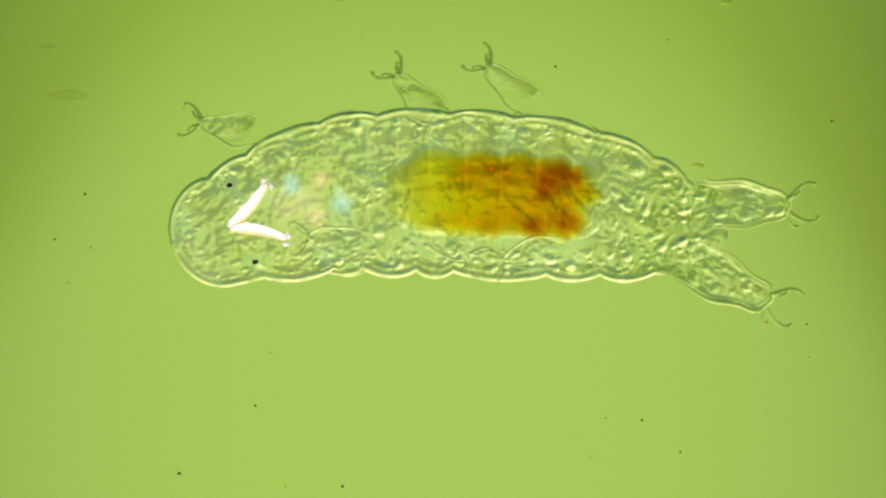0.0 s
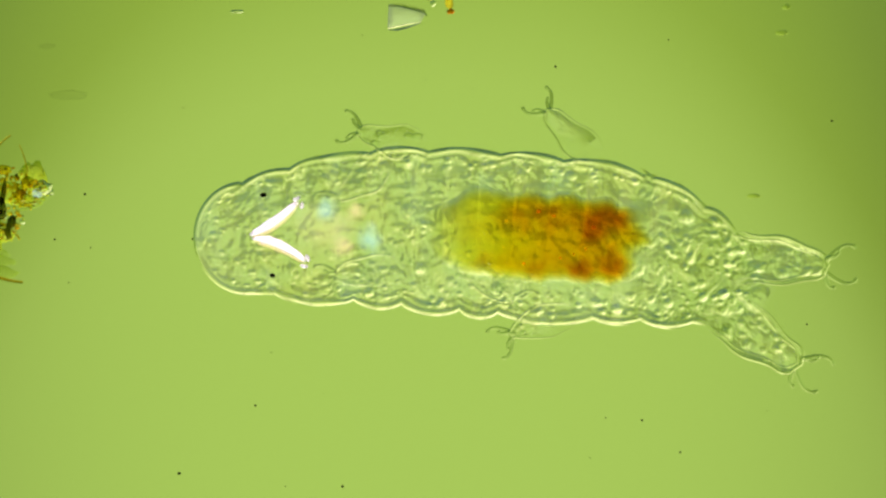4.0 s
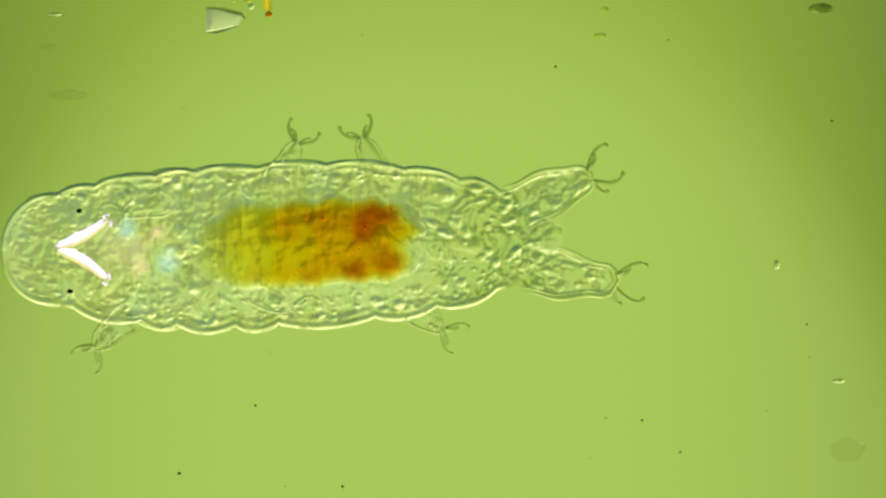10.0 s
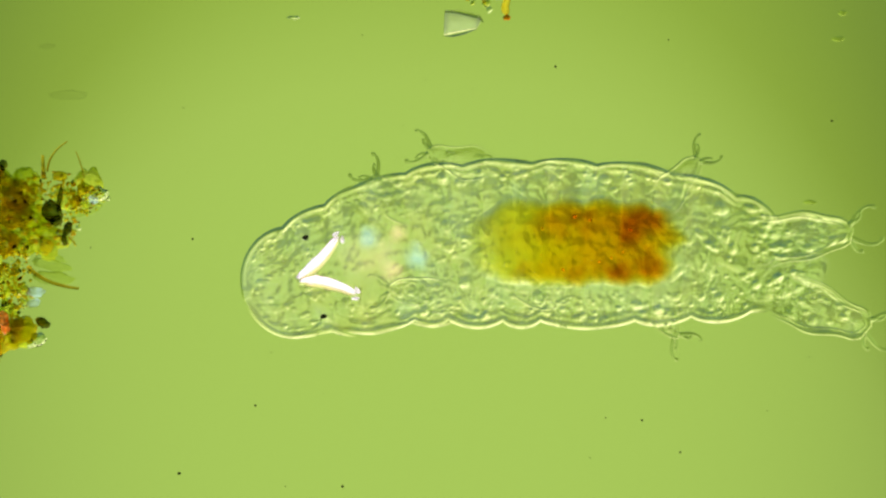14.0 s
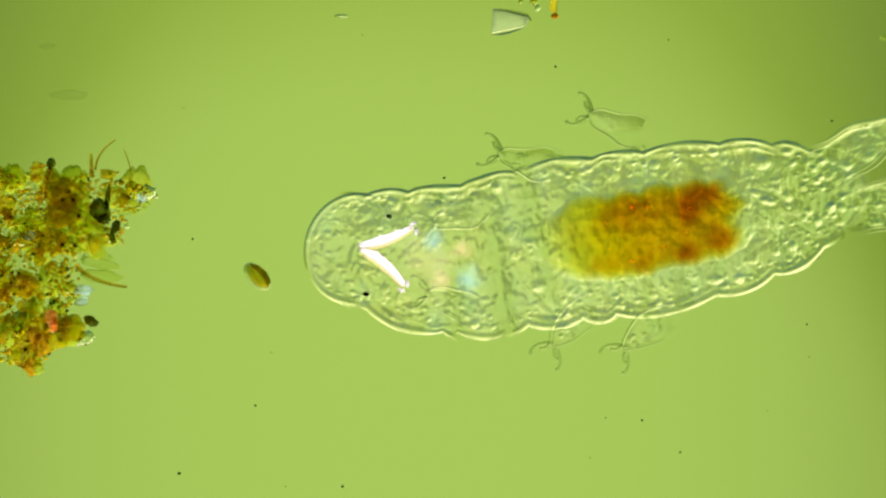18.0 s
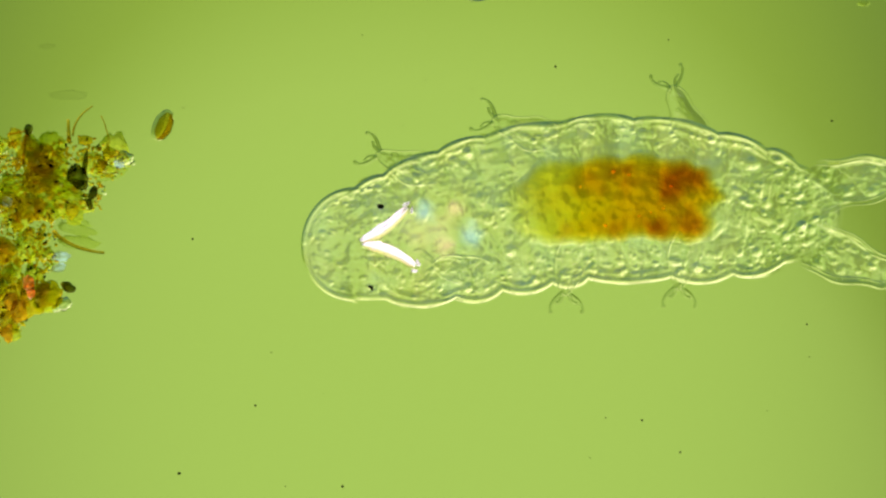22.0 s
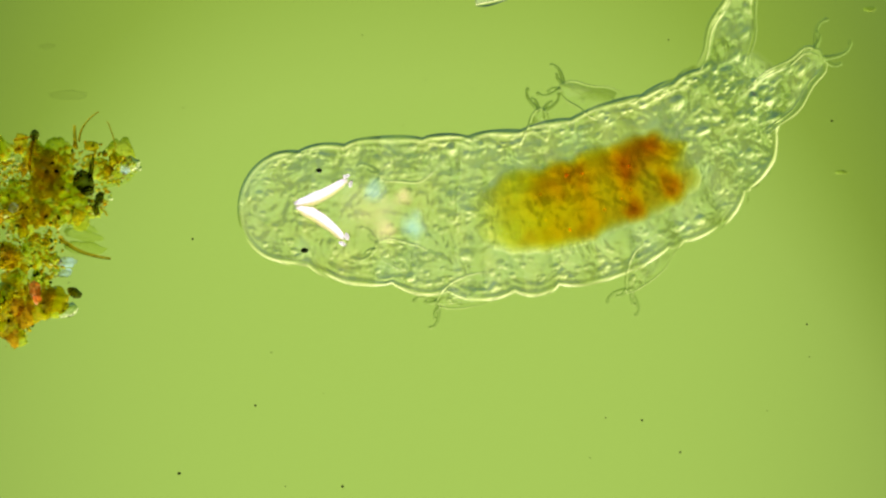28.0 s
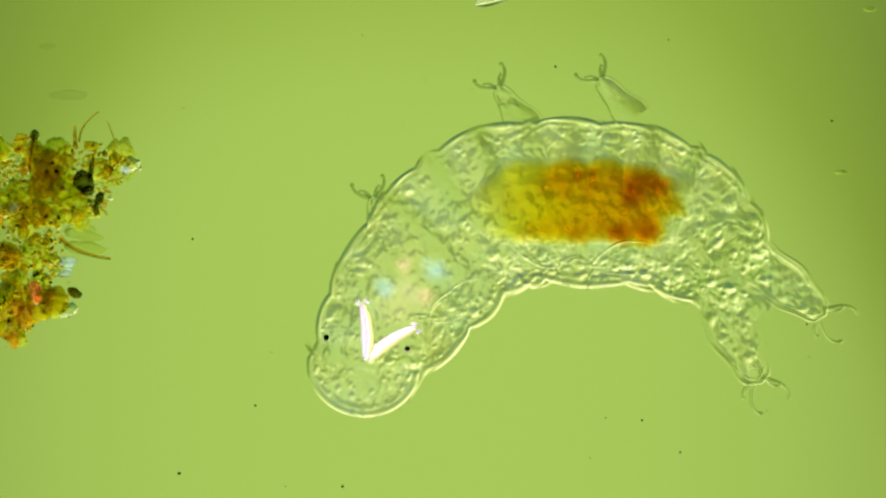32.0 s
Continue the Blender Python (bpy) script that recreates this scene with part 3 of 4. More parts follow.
PIECES = []         # (object, distance behind the head's tip)
LEGS = []           # (object, foot name)


def shell(d0, d1, power, flat, rings, sides):
    """A length of body skin from d0 to d1 about its own middle; squarish section by power."""
    verts, faces = [], []
    mid = (d0 + d1) / 2
    cap = d0 <= 0
    for i in range(rings + 1):
        u = i / rings
        d = d1 * u * u + 1.2 * (1 - u) if cap else d0 + (d1 - d0) * u
        w = max(half_width(d), 2.0)
        for k in range(sides):
            turn = 2 * math.pi * k / sides
            c, s = math.cos(turn), math.sin(turn)
            y = math.copysign(abs(c) ** (2 / power), c) * (w if cap else outline(d, 1 if c > 0 else -1))
            verts.append(Vector((d - mid, y, math.copysign(abs(s) ** (2 / power), s) * w * flat)) * S)
    for i in range(rings):
        for k in range(sides):
            a, b = i * sides + k, i * sides + (k + 1) % sides
            faces.append((a, a + sides, b + sides, b))
    if cap:
        faces.append(tuple(range(sides)))
    return verts, faces


# The thick skin in section at its edge, steps inwards and up: a steep outer side, a crest, a groove and a second low roll.
RIM_IN = (0, 1.5, 3.2, 5, 6.8, 9, 12, 15, 18, 21, 24, 29)
RIM_UP = (0, 1.3, 3.3, 4.6, 4.7, 3.4, 1.7, 1.6, 2.7, 2.9, 2.1, 1.5)


def grid_faces(rows, columns):
    return [(a, a + columns, a + columns + 1, a + 1) for i in range(rows) for a in range(i * columns, (i + 1) * columns - 1)]


def rim_sheet(lo, mid, hi, side, seed):
    """The thick edge of the skin along one side from lo to hi, thickest at mid, so that neighbours pass into one another."""
    n, verts = 40, []
    for i in range(n + 1):
        d = lo + (hi - lo) * i / n
        fade = min(1.0, (d - lo) / (mid - lo) if d < mid else (hi - d) / (hi - mid))
        fade = fade * fade * (3 - 2 * fade) * (1 + 0.8 * noise.noise(Vector((d * 0.022, side * 3.0, 6.0))))
        wide = 1.0 + 0.6 * noise.noise(Vector((d * 0.018, side * 5.0, 2.0)))
        w = outline(d, side)
        for e, h in zip(RIM_IN, RIM_UP):
            verts.append(Vector((d - mid, side * max(w - e * wide, 0.0), h * fade + (seed % 2) * 0.5)) * S)
    return mesh_of("cuticle_fold", verts, grid_faces(n, len(RIM_IN)) if side < 0 else [f[::-1] for f in grid_faces(n, len(RIM_IN))], M_EDGE)


def brow_sheet(mid, hi):
    """The same edge round the front of the head."""
    verts, n = [], 72
    for i in range(n + 1):
        u = 2 * i / n - 1
        side = 1 if u > 0 else -1
        if abs(u) < 0.7:
            a = u / 0.7 * math.pi / 2
            place, out, fade = Vector((92 - 92 * math.cos(a), 101 * math.sin(a), 0)), Vector((-math.cos(a), math.sin(a), 0)), 1.0
        else:
            v = (abs(u) - 0.7) / 0.3
            d = 92 + (hi - 92) * v
            place, out, fade = Vector((d, side * (outline(d, side) * min(1, v * 5) + half_width(d) * (1 - min(1, v * 5))), 0)), Vector((0, side, 0)), 1 - v * v * (3 - 2 * v)
        for e, h in zip(RIM_IN, RIM_UP):
            p = place - out * e * 0.85
            verts.append(Vector((p.x - mid, p.y, h * fade * 0.8)) * S)
    return mesh_of("cuticle_fold", verts, [f[::-1] for f in grid_faces(n, len(RIM_IN))], M_EDGE)


CUTS = [0, 92, 148, 214, 262, 330, 394, 440, 508, 562, 630, 682, 746, 792, 860, 912, 966, 1045]


def bubble(x, y, seed):
    """Height of round cells, some here and there, about one unit apart."""
    far, spots = noise.voronoi(Vector((x, y, seed)), distance_metric="DISTANCE", exponent=2.5)
    r = 0.30 + 0.26 * noise.cell(spots[0] * 7.7)
    return r * max(0.0, 1 - (far[0] / r) ** 2) ** 1.4 if r > 0.34 else 0.0


def cobble(x, y, seed):
    """Rounded cells pressed against one another, of about one unit, with soft creases between them; about zero on the whole."""
    near = noise.voronoi(Vector((x, y, seed)), distance_metric="DISTANCE", exponent=2.5)[0]
    d = -math.log(sum(math.exp(-6.5 * k) for k in near)) / 6.5
    return 0.12 - max(d, 0.0) ** 2


def bumps(d, y):
    """Soft folds with rounded cells among them, as height."""
    a, b = noise.noise(Vector((d * 0.017, y * 0.019, 3.0))), noise.noise(Vector((d * 0.017, y * 0.019, 8.0)))
    p, q = d + 26 * a, y + 22 * b
    busy = min(1.0, max(0.3, 0.7 + 1.2 * noise.noise(Vector((d * 0.02, y * 0.026, 14.0)))))
    h = 0.6 * noise.noise(Vector((p * 0.011, q * 0.016, 7.0))) + (0.75 + 0.7 * b) * cobble(p / 27, q / 26, 1.3) + 0.7 * busy * cobble(p / 14, q / 14.5, 5.3)
    h += busy * (0.14 * noise.noise(Vector((p * 0.10, q * 0.115, 9.0))) + 0.06 * noise.noise(Vector((d * 0.2, y * 0.22, 2.0))))
    rim = abs(y) / max(half_width(min(d, 960)), 20)
    share = min(1.0, max(0.6, (rim - 0.35) * 2.2, (d - 740) / 90))
    h += share * (2.2 * bubble((d + 9 * a) * 0.043, (y + 8 * b) * 0.046, 0.3) + 1.6 * bubble((d + 9 * a) * 0.075, (y + 8 * b) * 0.08, 4.3) - 0.4)
    quiet = 0.0
    if 385 < d < 780:
        quiet = 0.93 * min(1.0, max(0.0, (95 - abs(y)) / 25)) * min(1.0, (d - 385) / 60, (780 - d) / 30)
    elif 120 < d < 330:
        quiet = 0.35 * min(1.0, max(0.0, (75 - abs(y)) / 25)) * min(1.0, (d - 120) / 40, (330 - d) / 40)
    return h * (1 - quiet)


SHARED = 20         # how far the tissue of one length reaches into the next


def tissue_sheet(lo, mid, hi, cap, lift):
    """The granular tissue under the skin from lo to hi, thickest at mid, so that neighbours pass into one another."""
    rings, sides = (70, 140) if cap else (56, 140)
    verts, faces, thick = [], [], []
    for i in range(rings + 1):
        u = i / rings
        d = lo + (hi - lo) * u
        fade = max(0.0, min(1.0, (d - lo) / (2 * SHARED) if not cap else 1.0, (hi - d) / (2 * SHARED)))
        fade = fade * fade * (3 - 2 * fade) * (min(1.0, (d - lo) / 24) if cap else 1.0)
        for k in range(sides):
            u2 = 2 * k / (sides - 1) - 1
            t = 0.6 * u2 + 0.4 * math.sin(u2 * math.pi / 2)
            if cap and d < 60:
                w = half_width(max(d - 10, 1.0))
            else:
                w = outline(d, 1 if t > 0 else -1)
            w -= 11 * min(1, d / 40)
            y = t * w
            rim = min(1.0, (1 - abs(t)) * 9)
            thick.append(max(0.0, fade * (0.3 + 0.7 * rim)))
            verts.append(Vector((d - mid, y, lift + 36 - 0.5 * abs(t) ** 3 + 2.0 * bumps(d, y) * fade * (0.4 + 0.6 * rim))) * S)
    for i in range(rings):
        for k in range(sides - 1):
            a = i * sides + k
            faces.append((a, a + sides, a + sides + 1, a + 1))
    return thinned(mesh_of("inner_wall", verts, faces, M_WALL), thick)


def brightener(lo, mid, hi, cap):
    """A pale sheet added to brighten the body from lo to hi, thickest at mid."""
    rings, sides = 24, 25
    verts, faces, thick = [], [], []
    for i in range(rings + 1):
        d = lo + (hi - lo) * i / rings
        fade = max(0.0, min(1.0, (d - lo) / (mid - lo) if d < mid and not cap else 1.0, (hi - d) / (hi - mid) if d > mid else 1.0))
        # thinned behind, where it brightens too much against the dim corner
        clear = float(np.interp(d, (740, 880), (1.0, 0.25)))
        for k in range(sides):
            t = 2 * k / (sides - 1) - 1
            w = (half_width(max(d, 1.0)) if cap and d < 60 else outline(d, 1 if t > 0 else -1)) - 4
            verts.append(Vector((d - mid, t * w, -24)) * S)
            thick.append(fade * fade * (3 - 2 * fade) * (1.0 if abs(t) < 0.97 else 0.5) * clear)
    for i in range(rings):
        for k in range(sides - 1):
            a = i * sides + k
            faces.append((a, a + sides, a + sides + 1, a + 1))
    return thinned(mesh_of("body_fluid", verts, faces, M_BRIGHTENER), thick)


def soft_patch(name, a, b, seed, material):
    """A low lens of tissue that thins out towards its ragged edge."""
    n = 24
    verts, faces, thick = [], [], []
    for i in range(n + 1):
        for k in range(n + 1):
            x, y = 2 * i / n - 1, 2 * k / n - 1
            far = math.hypot(x, y) + 0.3 * noise.noise(Vector((x * 1.7, y * 1.7, seed * 3.7)))
            verts.append(Vector((x * a, y * b, 5 * max(0.0, 1 - x * x) * max(0.0, 1 - y * y))) * S)
            thick.append(min(1.0, max(0.0, 1.25 - 1.3 * far)) ** 1.3 if max(abs(x), abs(y)) < 0.99 else 0.0)
    for i in range(n):
        for k in range(n):
            q = i * (n + 1) + k
            if max(thick[q], thick[q + n + 1], thick[q + n + 2], thick[q + 1]) > 0:
                faces.append((q, q + n + 1, q + n + 2, q + 1))
    return thinned(mesh_of(name, verts, faces, material), thick)


def stylet_sheet(name, along, shift, wide, lift, material):
    """A soft-edged blade along a curve, thickest in its middle."""
    n, across = 30, 11
    verts, thick = [], []
    for i in range(n + 1):
        u = i / n
        p, way = along(u), (along(u + 0.01) - along(u - 0.01)).normalized()
        r = wide * float(np.interp(u, (0, 0.12, 0.35, 0.6, 0.85, 1.0), (1.8, 3.6, 5.4, 5.2, 4.0, 2.8)))
        for k in range(across):
            t = 2 * k / (across - 1) - 1
            q = p + Vector((-way.y, way.x, 0)) * (t * r + shift * min(1.0, r / 9))
            verts.append(Vector((q.x, q.y, p.z + lift + 3 * (1 - t * t))) * S)
            e = min(1.0, (1 - abs(t)) * 1.9) * min(1.0, u * 9, (1 - u) * 9)
            thick.append(max(0.0, e) ** 0.8)
    return thinned(mesh_of(name, verts, grid_faces(n, across), material), thick)


def cap_of(shape):
    """The upper half of a grain."""
    verts, faces = shape
    return verts, [f for f in faces if sum(verts[k][2] for k in f) > 0]


def gut_sheet(lo, mid, hi, material, lift):
    """The knobbly upper side of a length of gut; neighbours overlap by half."""
    vv, q, thick, where = [], [], [], []
    rings, sides = 40, 70
    for a in range(rings + 1):
        u = a / rings
        far = lo + (hi - lo) * u
        fade = max(0.0, (far - lo) / (mid - lo) if far < mid else (hi - far) / (hi - mid))
        fade = fade * fade * (3 - 2 * fade)
        ends = min(1.0, max(0.0, far - 380) / 150)
        wide = float(np.interp(far, (392, 405, 430, 470, 540, 690, 730, 760, 790), (32, 52, 68, 78, 81, 78, 71, 58, 38)))
        for k in range(sides):
            t = 1.98 * k / (sides - 1) - 0.99
            edge = wide + noise.noise(Vector((far * 0.02, math.copysign(3, t), 2.0))) * 18 + noise.noise(Vector((far * 0.05, math.copysign(3, t), 7.0))) * 5
            p = Vector((far - mid, t * edge, lift + 6 - 1.5 * abs(t) ** 3))
            rim = min(1.0, (1 - abs(t)) * 2.6)
            p.z += fade * min(1.0, 0.35 + (far - 392) / 160) * rim * ends * 0.62 * (noise.noise(Vector((far * 0.04, p.y * 0.05, 2.0))) * 1.3 + noise.noise(Vector((far * 0.085, p.y * 0.1, 3.0))) * 0.5 + noise.noise(Vector((far * 0.17, p.y * 0.2, 4.0))) * 0.15 + 2.6 * bubble(far * 0.028, p.y * 0.03, 2.2) - 0.5)
            back = min(1.0, max(0.0, (764 + 24 * noise.noise(Vector((p.y * 0.03, 1.0, 4.0))) - far) / 52))
            thick.append(max(0.0, fade * rim * rim * (3 - 2 * rim) * ends * back * back * (3 - 2 * back)))
            vv.append(p * S)
            where += [far * S, p.y * S, 0.0]
    for a in range(rings):
        for k in range(sides - 1):
            m, n = a * sides + k, a * sides + k + 1
            q.append((m, m + sides, n + sides, n))
    me = mesh_of("gut", vv, q, material)
    me.attributes.new("place", "FLOAT_VECTOR", "POINT").data.foreach_set("vector", where)
    return thinned(me, thick)


def build_animal():
    rng = random.Random(4)
    thing = empty("tardigrade", "translucent pale green water bear with an amber gut, crawling in water", "tardigrade")
    RIDERS.append(thing)
    last = len(CUTS) - 2
    for i in range(last + 1):
        d0, d1 = CUTS[i], CUTS[i + 1]
        a, b = (0 if i == 0 else d0 - 2), (1012 if i == last else d1 + 2)
        mid = (d0 + d1) / 2
        own = (a + b) / 2
        name = "head" if i == 0 else "body_segment"
        seg = part(name, mesh_of(name, *moved(cap_of(shell(a, b, 2.5, 0.62, 14 if i else 22, 48)), Matrix.Translation(((own - mid) * S, 0, 0))), M_CUTICLE), thing)
        lo = 2.0 if i == 0 else 0.5 * (CUTS[i - 1] + CUTS[i])
        hi = 1006.0 if i == last else 0.5 * (CUTS[i + 1] + CUTS[i + 2])
        part("body_fluid", brightener(lo, mid, hi, i == 0), seg, label="pale yellow-green sheet added to brighten the tissue")
        part("inner_wall", tissue_sheet(lo if i == 0 else d0 - SHARED, mid, hi if i == last else d1 + SHARED, i == 0, 4 * (i % 2)), seg, label="granular pale green tissue")
        if i == 0:
            part("cuticle_fold", brow_sheet(mid, hi), seg, label="clear rounded edge of the skin")
        elif mid < 900:
            for side in (1, -1):
                part("cuticle_fold", rim_sheet(lo, mid, hi, side, i), seg, label="clear rounded edge of the skin")
        shapes = []
        gutted = 400 < mid < 800
        count = int((d1 - d0) * 0.15)
        for k in range(count):
            x = rng.uniform(d0, d1)
            w = half_width(x) - 16
            y = rng.uniform(-1, 1) * w * 0.93
            if (gutted and abs(y) < 76) or w < 10 or x < 24 or x > 950:
                continue
            if 90 < x < 210 and abs(y) < 62:
                continue
            top = 26
            rx = rng.choice((4, 5, 6, 8)) * rng.uniform(0.8, 1.3)
            ry = rx * rng.uniform(0.7, 1.0)
            shape = lump((rx * S, ry * S, ry * 0.45 * S), rng.randrange(99), 3, 0.15, 1.2)
            m = pose((x - mid) * S, y * S, (top + rng.uniform(-4, 2.5)) * S, 0, 0, rng.gauss(0, 38))
            shapes.append(moved(cap_of(shape), m))
        if shapes:
            cells = part("storage_tissue", mesh_of("storage_tissue", *join(shapes), M_CELL), seg, label="small rounded grains of storage tissue")
            cells["kind"] = "stuff"
        PIECES.append((seg, mid))
        # the gut
        if gutted:
            f = (mid - 410) / 330
            wide = float(np.interp(mid, (410, 470, 540, 690, 745), (62, 70, 72, 68, 56)))
            part("gut", gut_sheet(lo, mid, hi, M_GUT, 4 * (i % 2)), seg, label="granular amber gut contents")
            for k in range(3 if 0.2 < f < 0.8 else 0):
                r = rng.uniform(1.2, 2.6)
                part("bright_grain", mesh_of("bright_grain", *lump((r * 1.6 * S, r * S, r * S), k, 2, 0.3), M_GOLD), seg, pose(rng.uniform(-26, 26) * S, rng.uniform(-0.7, 0.7) * wide * S, -24 * S, 0, 0, rng.uniform(0, 180)), "bright yellow grain")
    head = PIECES[0][0]
    neck = PIECES[1][0]
    mid0, mid1 = PIECES[0][1], PIECES[1][1]
    top = 8
    # stylets: two bowed bright rods that meet in front
    for side in (1, -1):
        def along(u):
            return Vector((98 - mid1 + 94 * u, side * (3 + 20 * u + 32 * max(u, 0.0) ** 2.2), top))

        for name, mat, shift, wide, lift, label in (("stylet_fringe", M_FRINGE_GOLD, 6.5 * side, 1.2, -2.0, "strip painted as a golden fringe of light along the stylet"),
                                                    ("stylet_fringe", M_FRINGE_VIOLET, -6.5 * side, 1.4, -1.0, "strip painted as a violet fringe of light along the stylet"),
                                                    ("stylet", M_STYLET_SOFT, 0.0, 1.0, 2.0, "bright white stylet")):
            if side > 0 and mat is not M_STYLET_SOFT:
                shift = -shift
            part(name, stylet_sheet(name, along, shift, wide, lift, mat), neck, label=label)
        for dx, dy, turn in ((196, 47, 75), (188, 60, 15)):
            knob = lump((7 * S, 3.2 * S, 3 * S), dx, 2, 0.2)
            part("stylet_knob", mesh_of("stylet_knob", *knob, M_STYLET), neck, pose((dx - mid1) * S, side * dy * S, (top + 1) * S, 0, 0, side * turn), "forked end of the stylet")
        eye = lump((5.4 * S, 4.2 * S, 3.6 * S), side + 3, 2, 0.25)
        part("eye", mesh_of("eye", *eye, M_EYE), head, pose((132 - mid0) * S, side * 72 * S, (top + 1) * S), "black pigment eye spot")
    # pharynx bulb with two bluish plates
    far = PIECES[2][0]
    mid2 = PIECES[2][1]
    part("pharynx", soft_patch("pharynx", 80, 60, 1, M_PHARYNX), far, pose((225 - mid2) * S, 0, (top - 22) * S), "pale pharynx bulb")
    for x, y, a, b, mat, tint in ((232, 34, 16, 21, M_BLUE, "pale blue"), (300, -22, 17, 22, M_BLUE, "pale blue"), (282, 26, 15, 15, M_ROSE, "pale rose"), (252, -34, 15, 16, M_ROSE, "pale rose")):
        part("placoid", soft_patch("placoid", a * 1.7, b * 1.5, x, mat), far, pose((x - mid2) * S, y * S, (top - 8) * S), tint + " plate in the pharynx")
    build_legs(thing, rng)
    return thing


def claw(length, turn, thick):
    """A claw that runs out straight and curls over into a hook; turn: degrees of curl."""
    pts, x, y, way = [(0, 0, 0)], 0.0, 0.0, 0.0
    n = 12
    for k in range(1, n + 1):
        u = k / n
        way += radians(turn) * (u ** 2) * 3 / n
        x, y = x + math.cos(way) * length / n, y + math.sin(way) * length / n
        pts.append((x * S, y * S, -0.08 * u * length * S))
    return ribbon(pts, [thick * S * (1 - 0.55 * k / n + (0.4 if k == n - 1 else 0.0)) for k in range(n + 1)], 0.3)


def leg_sheet(pts, rad, seed, lo, hi, name="leg_core", height=10, relief=2.3):
    """Granular tissue in a leg: a relief that thins out towards the root and the edges."""
    n, sides = 44, 36
    verts, faces, thick = [], [], []
    for i in range(n + 1):
        u = lo + (0.97 - lo) * i / n
        j = min(int(u * (len(pts) - 1)), len(pts) - 2)
        v = u * (len(pts) - 1) - j
        c = Vector(pts[j]).lerp(Vector(pts[j + 1]), v) / S
        r = max((rad[j] * (1 - v) + rad[j + 1] * v) / S - 6, 3)
        for k in range(sides):
            t = 2 * k / (sides - 1) - 1
            rim = min(1.0, (1 - abs(t)) * 4) * min(1.0, (u - lo) / (hi - lo)) * min(1.0, (0.97 - u) * 10)
            thick.append(max(0.0, rim) * (1.0 if relief else 0.4))
            verts.append(Vector((c.x, c.y + t * r, height - 0.4 * t * t + relief * rim * bumps(c.x + seed * 310, t * r))) * S)
    for i in range(n):
        for k in range(sides - 1):
            a = i * sides + k
            faces.append((a, a + sides, a + sides + 1, a + 1))
    return thinned(mesh_of(name, verts, faces, M_WALL if relief else M_BRIGHTENER), thick)


def build_legs(thing, rng):
    for number, foot in enumerate((*FEET, "u4", "l4")):
        hind = foot[1] == "4"
        long = 215 if hind else 175
        r0, r1 = (60, 29) if hind else (64, 13)
        side = 1 if foot[0] == "u" else -1
        pts, rad = [], []
        for k in range(25):
            u = k / 24
            pts.append(((u - 1) * long * S, side * (5 * math.sin(u * 3.1) - (0 if hind else 36 * (1 - u) ** 1.2)) * S, 0))
            r = (r0 + (r1 - r0) * u ** 0.9 + (4.0 if hind else 2.2) * math.sin(u * 13 + number)) * math.sqrt(min(1, 0.12 + u * 3) if hind else min(1, max(0.03, (u - 0.27) / 0.32)))
            tip = (u - 0.86) / 0.142
            rad.append(r * S * (math.sqrt(1 - tip * tip) if tip > 0 else 1.0))
        leg = part("hind_leg" if hind else "leg", mesh_of("leg", *cap_of(open_tube(pts[5 if hind else 7:], rad[5 if hind else 7:], 28, 0.6)), M_CUTICLE), thing)
        start = 5 if hind else 7
        for inset, thick, z in ((1.5, 3.6, 0), (9, 2.0, 6)) if hind else ((1.5, 3.4, 0),):
            up = [(p[0] - inset * S, p[1] + max(r - inset * S, 0), z * S) for p, r in zip(pts[start:], rad[start:])]
            down = [(p[0] - inset * S, p[1] - max(r - inset * S, 0), z * S) for p, r in zip(pts[start:-1], rad[start:-1])][::-1]
            line = up + down
            first, second = ((0.3, 0.1) if side > 0 else (0.1, 0.3)) if not hind else (0.5, 0.17) if side > 0 else (0.17, 0.5)
            edge = ribbon(line, [min(0.2 + min(k * first, (len(line) - 1 - k) * second), thick) * S for k in range(len(line))], 0.4)
            part("cuticle_fold", mesh_of("cuticle_fold", *edge, M_LEG_EDGE), leg, label="clear rounded edge of the skin")
        part("leg_core", leg_sheet(pts, rad, number, 0.10 if hind else 0.45, 0.4 if hind else 0.8, relief=2.3 if hind else 1.2), leg, label="granular tissue in the leg")
        part("body_fluid", leg_sheet(pts, rad, number, 0.30 if hind else 0.45, 0.5 if hind else 0.7, "body_fluid", -16, 0), leg, label="pale yellow-green sheet added to brighten the tissue")
        shapes = []
        for k in range(12 if hind else 5):
            u = rng.uniform(0.3, 0.9)
            r = r0 + (r1 - r0) * u - 9
            y = rng.uniform(-0.85, 0.85) * r
            rr = rng.uniform(3, 8)
            shapes.append(moved(cap_of(lump((rr * 1.3 * S, rr * S, rr * 0.6 * S), k, 2, 0.2)), pose((u - 1) * long * S, y * S, 2 * S, 0, 0, rng.uniform(-40, 40))))
        cells = part("storage_tissue", mesh_of("storage_tissue", *join(shapes), M_CELL), leg)
        cells["kind"] = "stuff"
        plan = ((52, -80, 66, 10), (14, 95, 34, 14), (-34, 85, 66, -10), (-78, 90, 34, -14)) if hind else ((62, -75, 48, 5), (22, 80, 26, 6), (-48, 75, 46, -5), (-10, -70, 24, -4))
        for turn, curl, length, y in plan:
            part("claw", mesh_of("claw", *claw(length, curl, 5.2 if hind else 4.4), M_CLAW), leg, pose(-6 * S, y * S, 0, 0, 0, turn), "thin curved claw")
        LEGS.append((leg, foot))


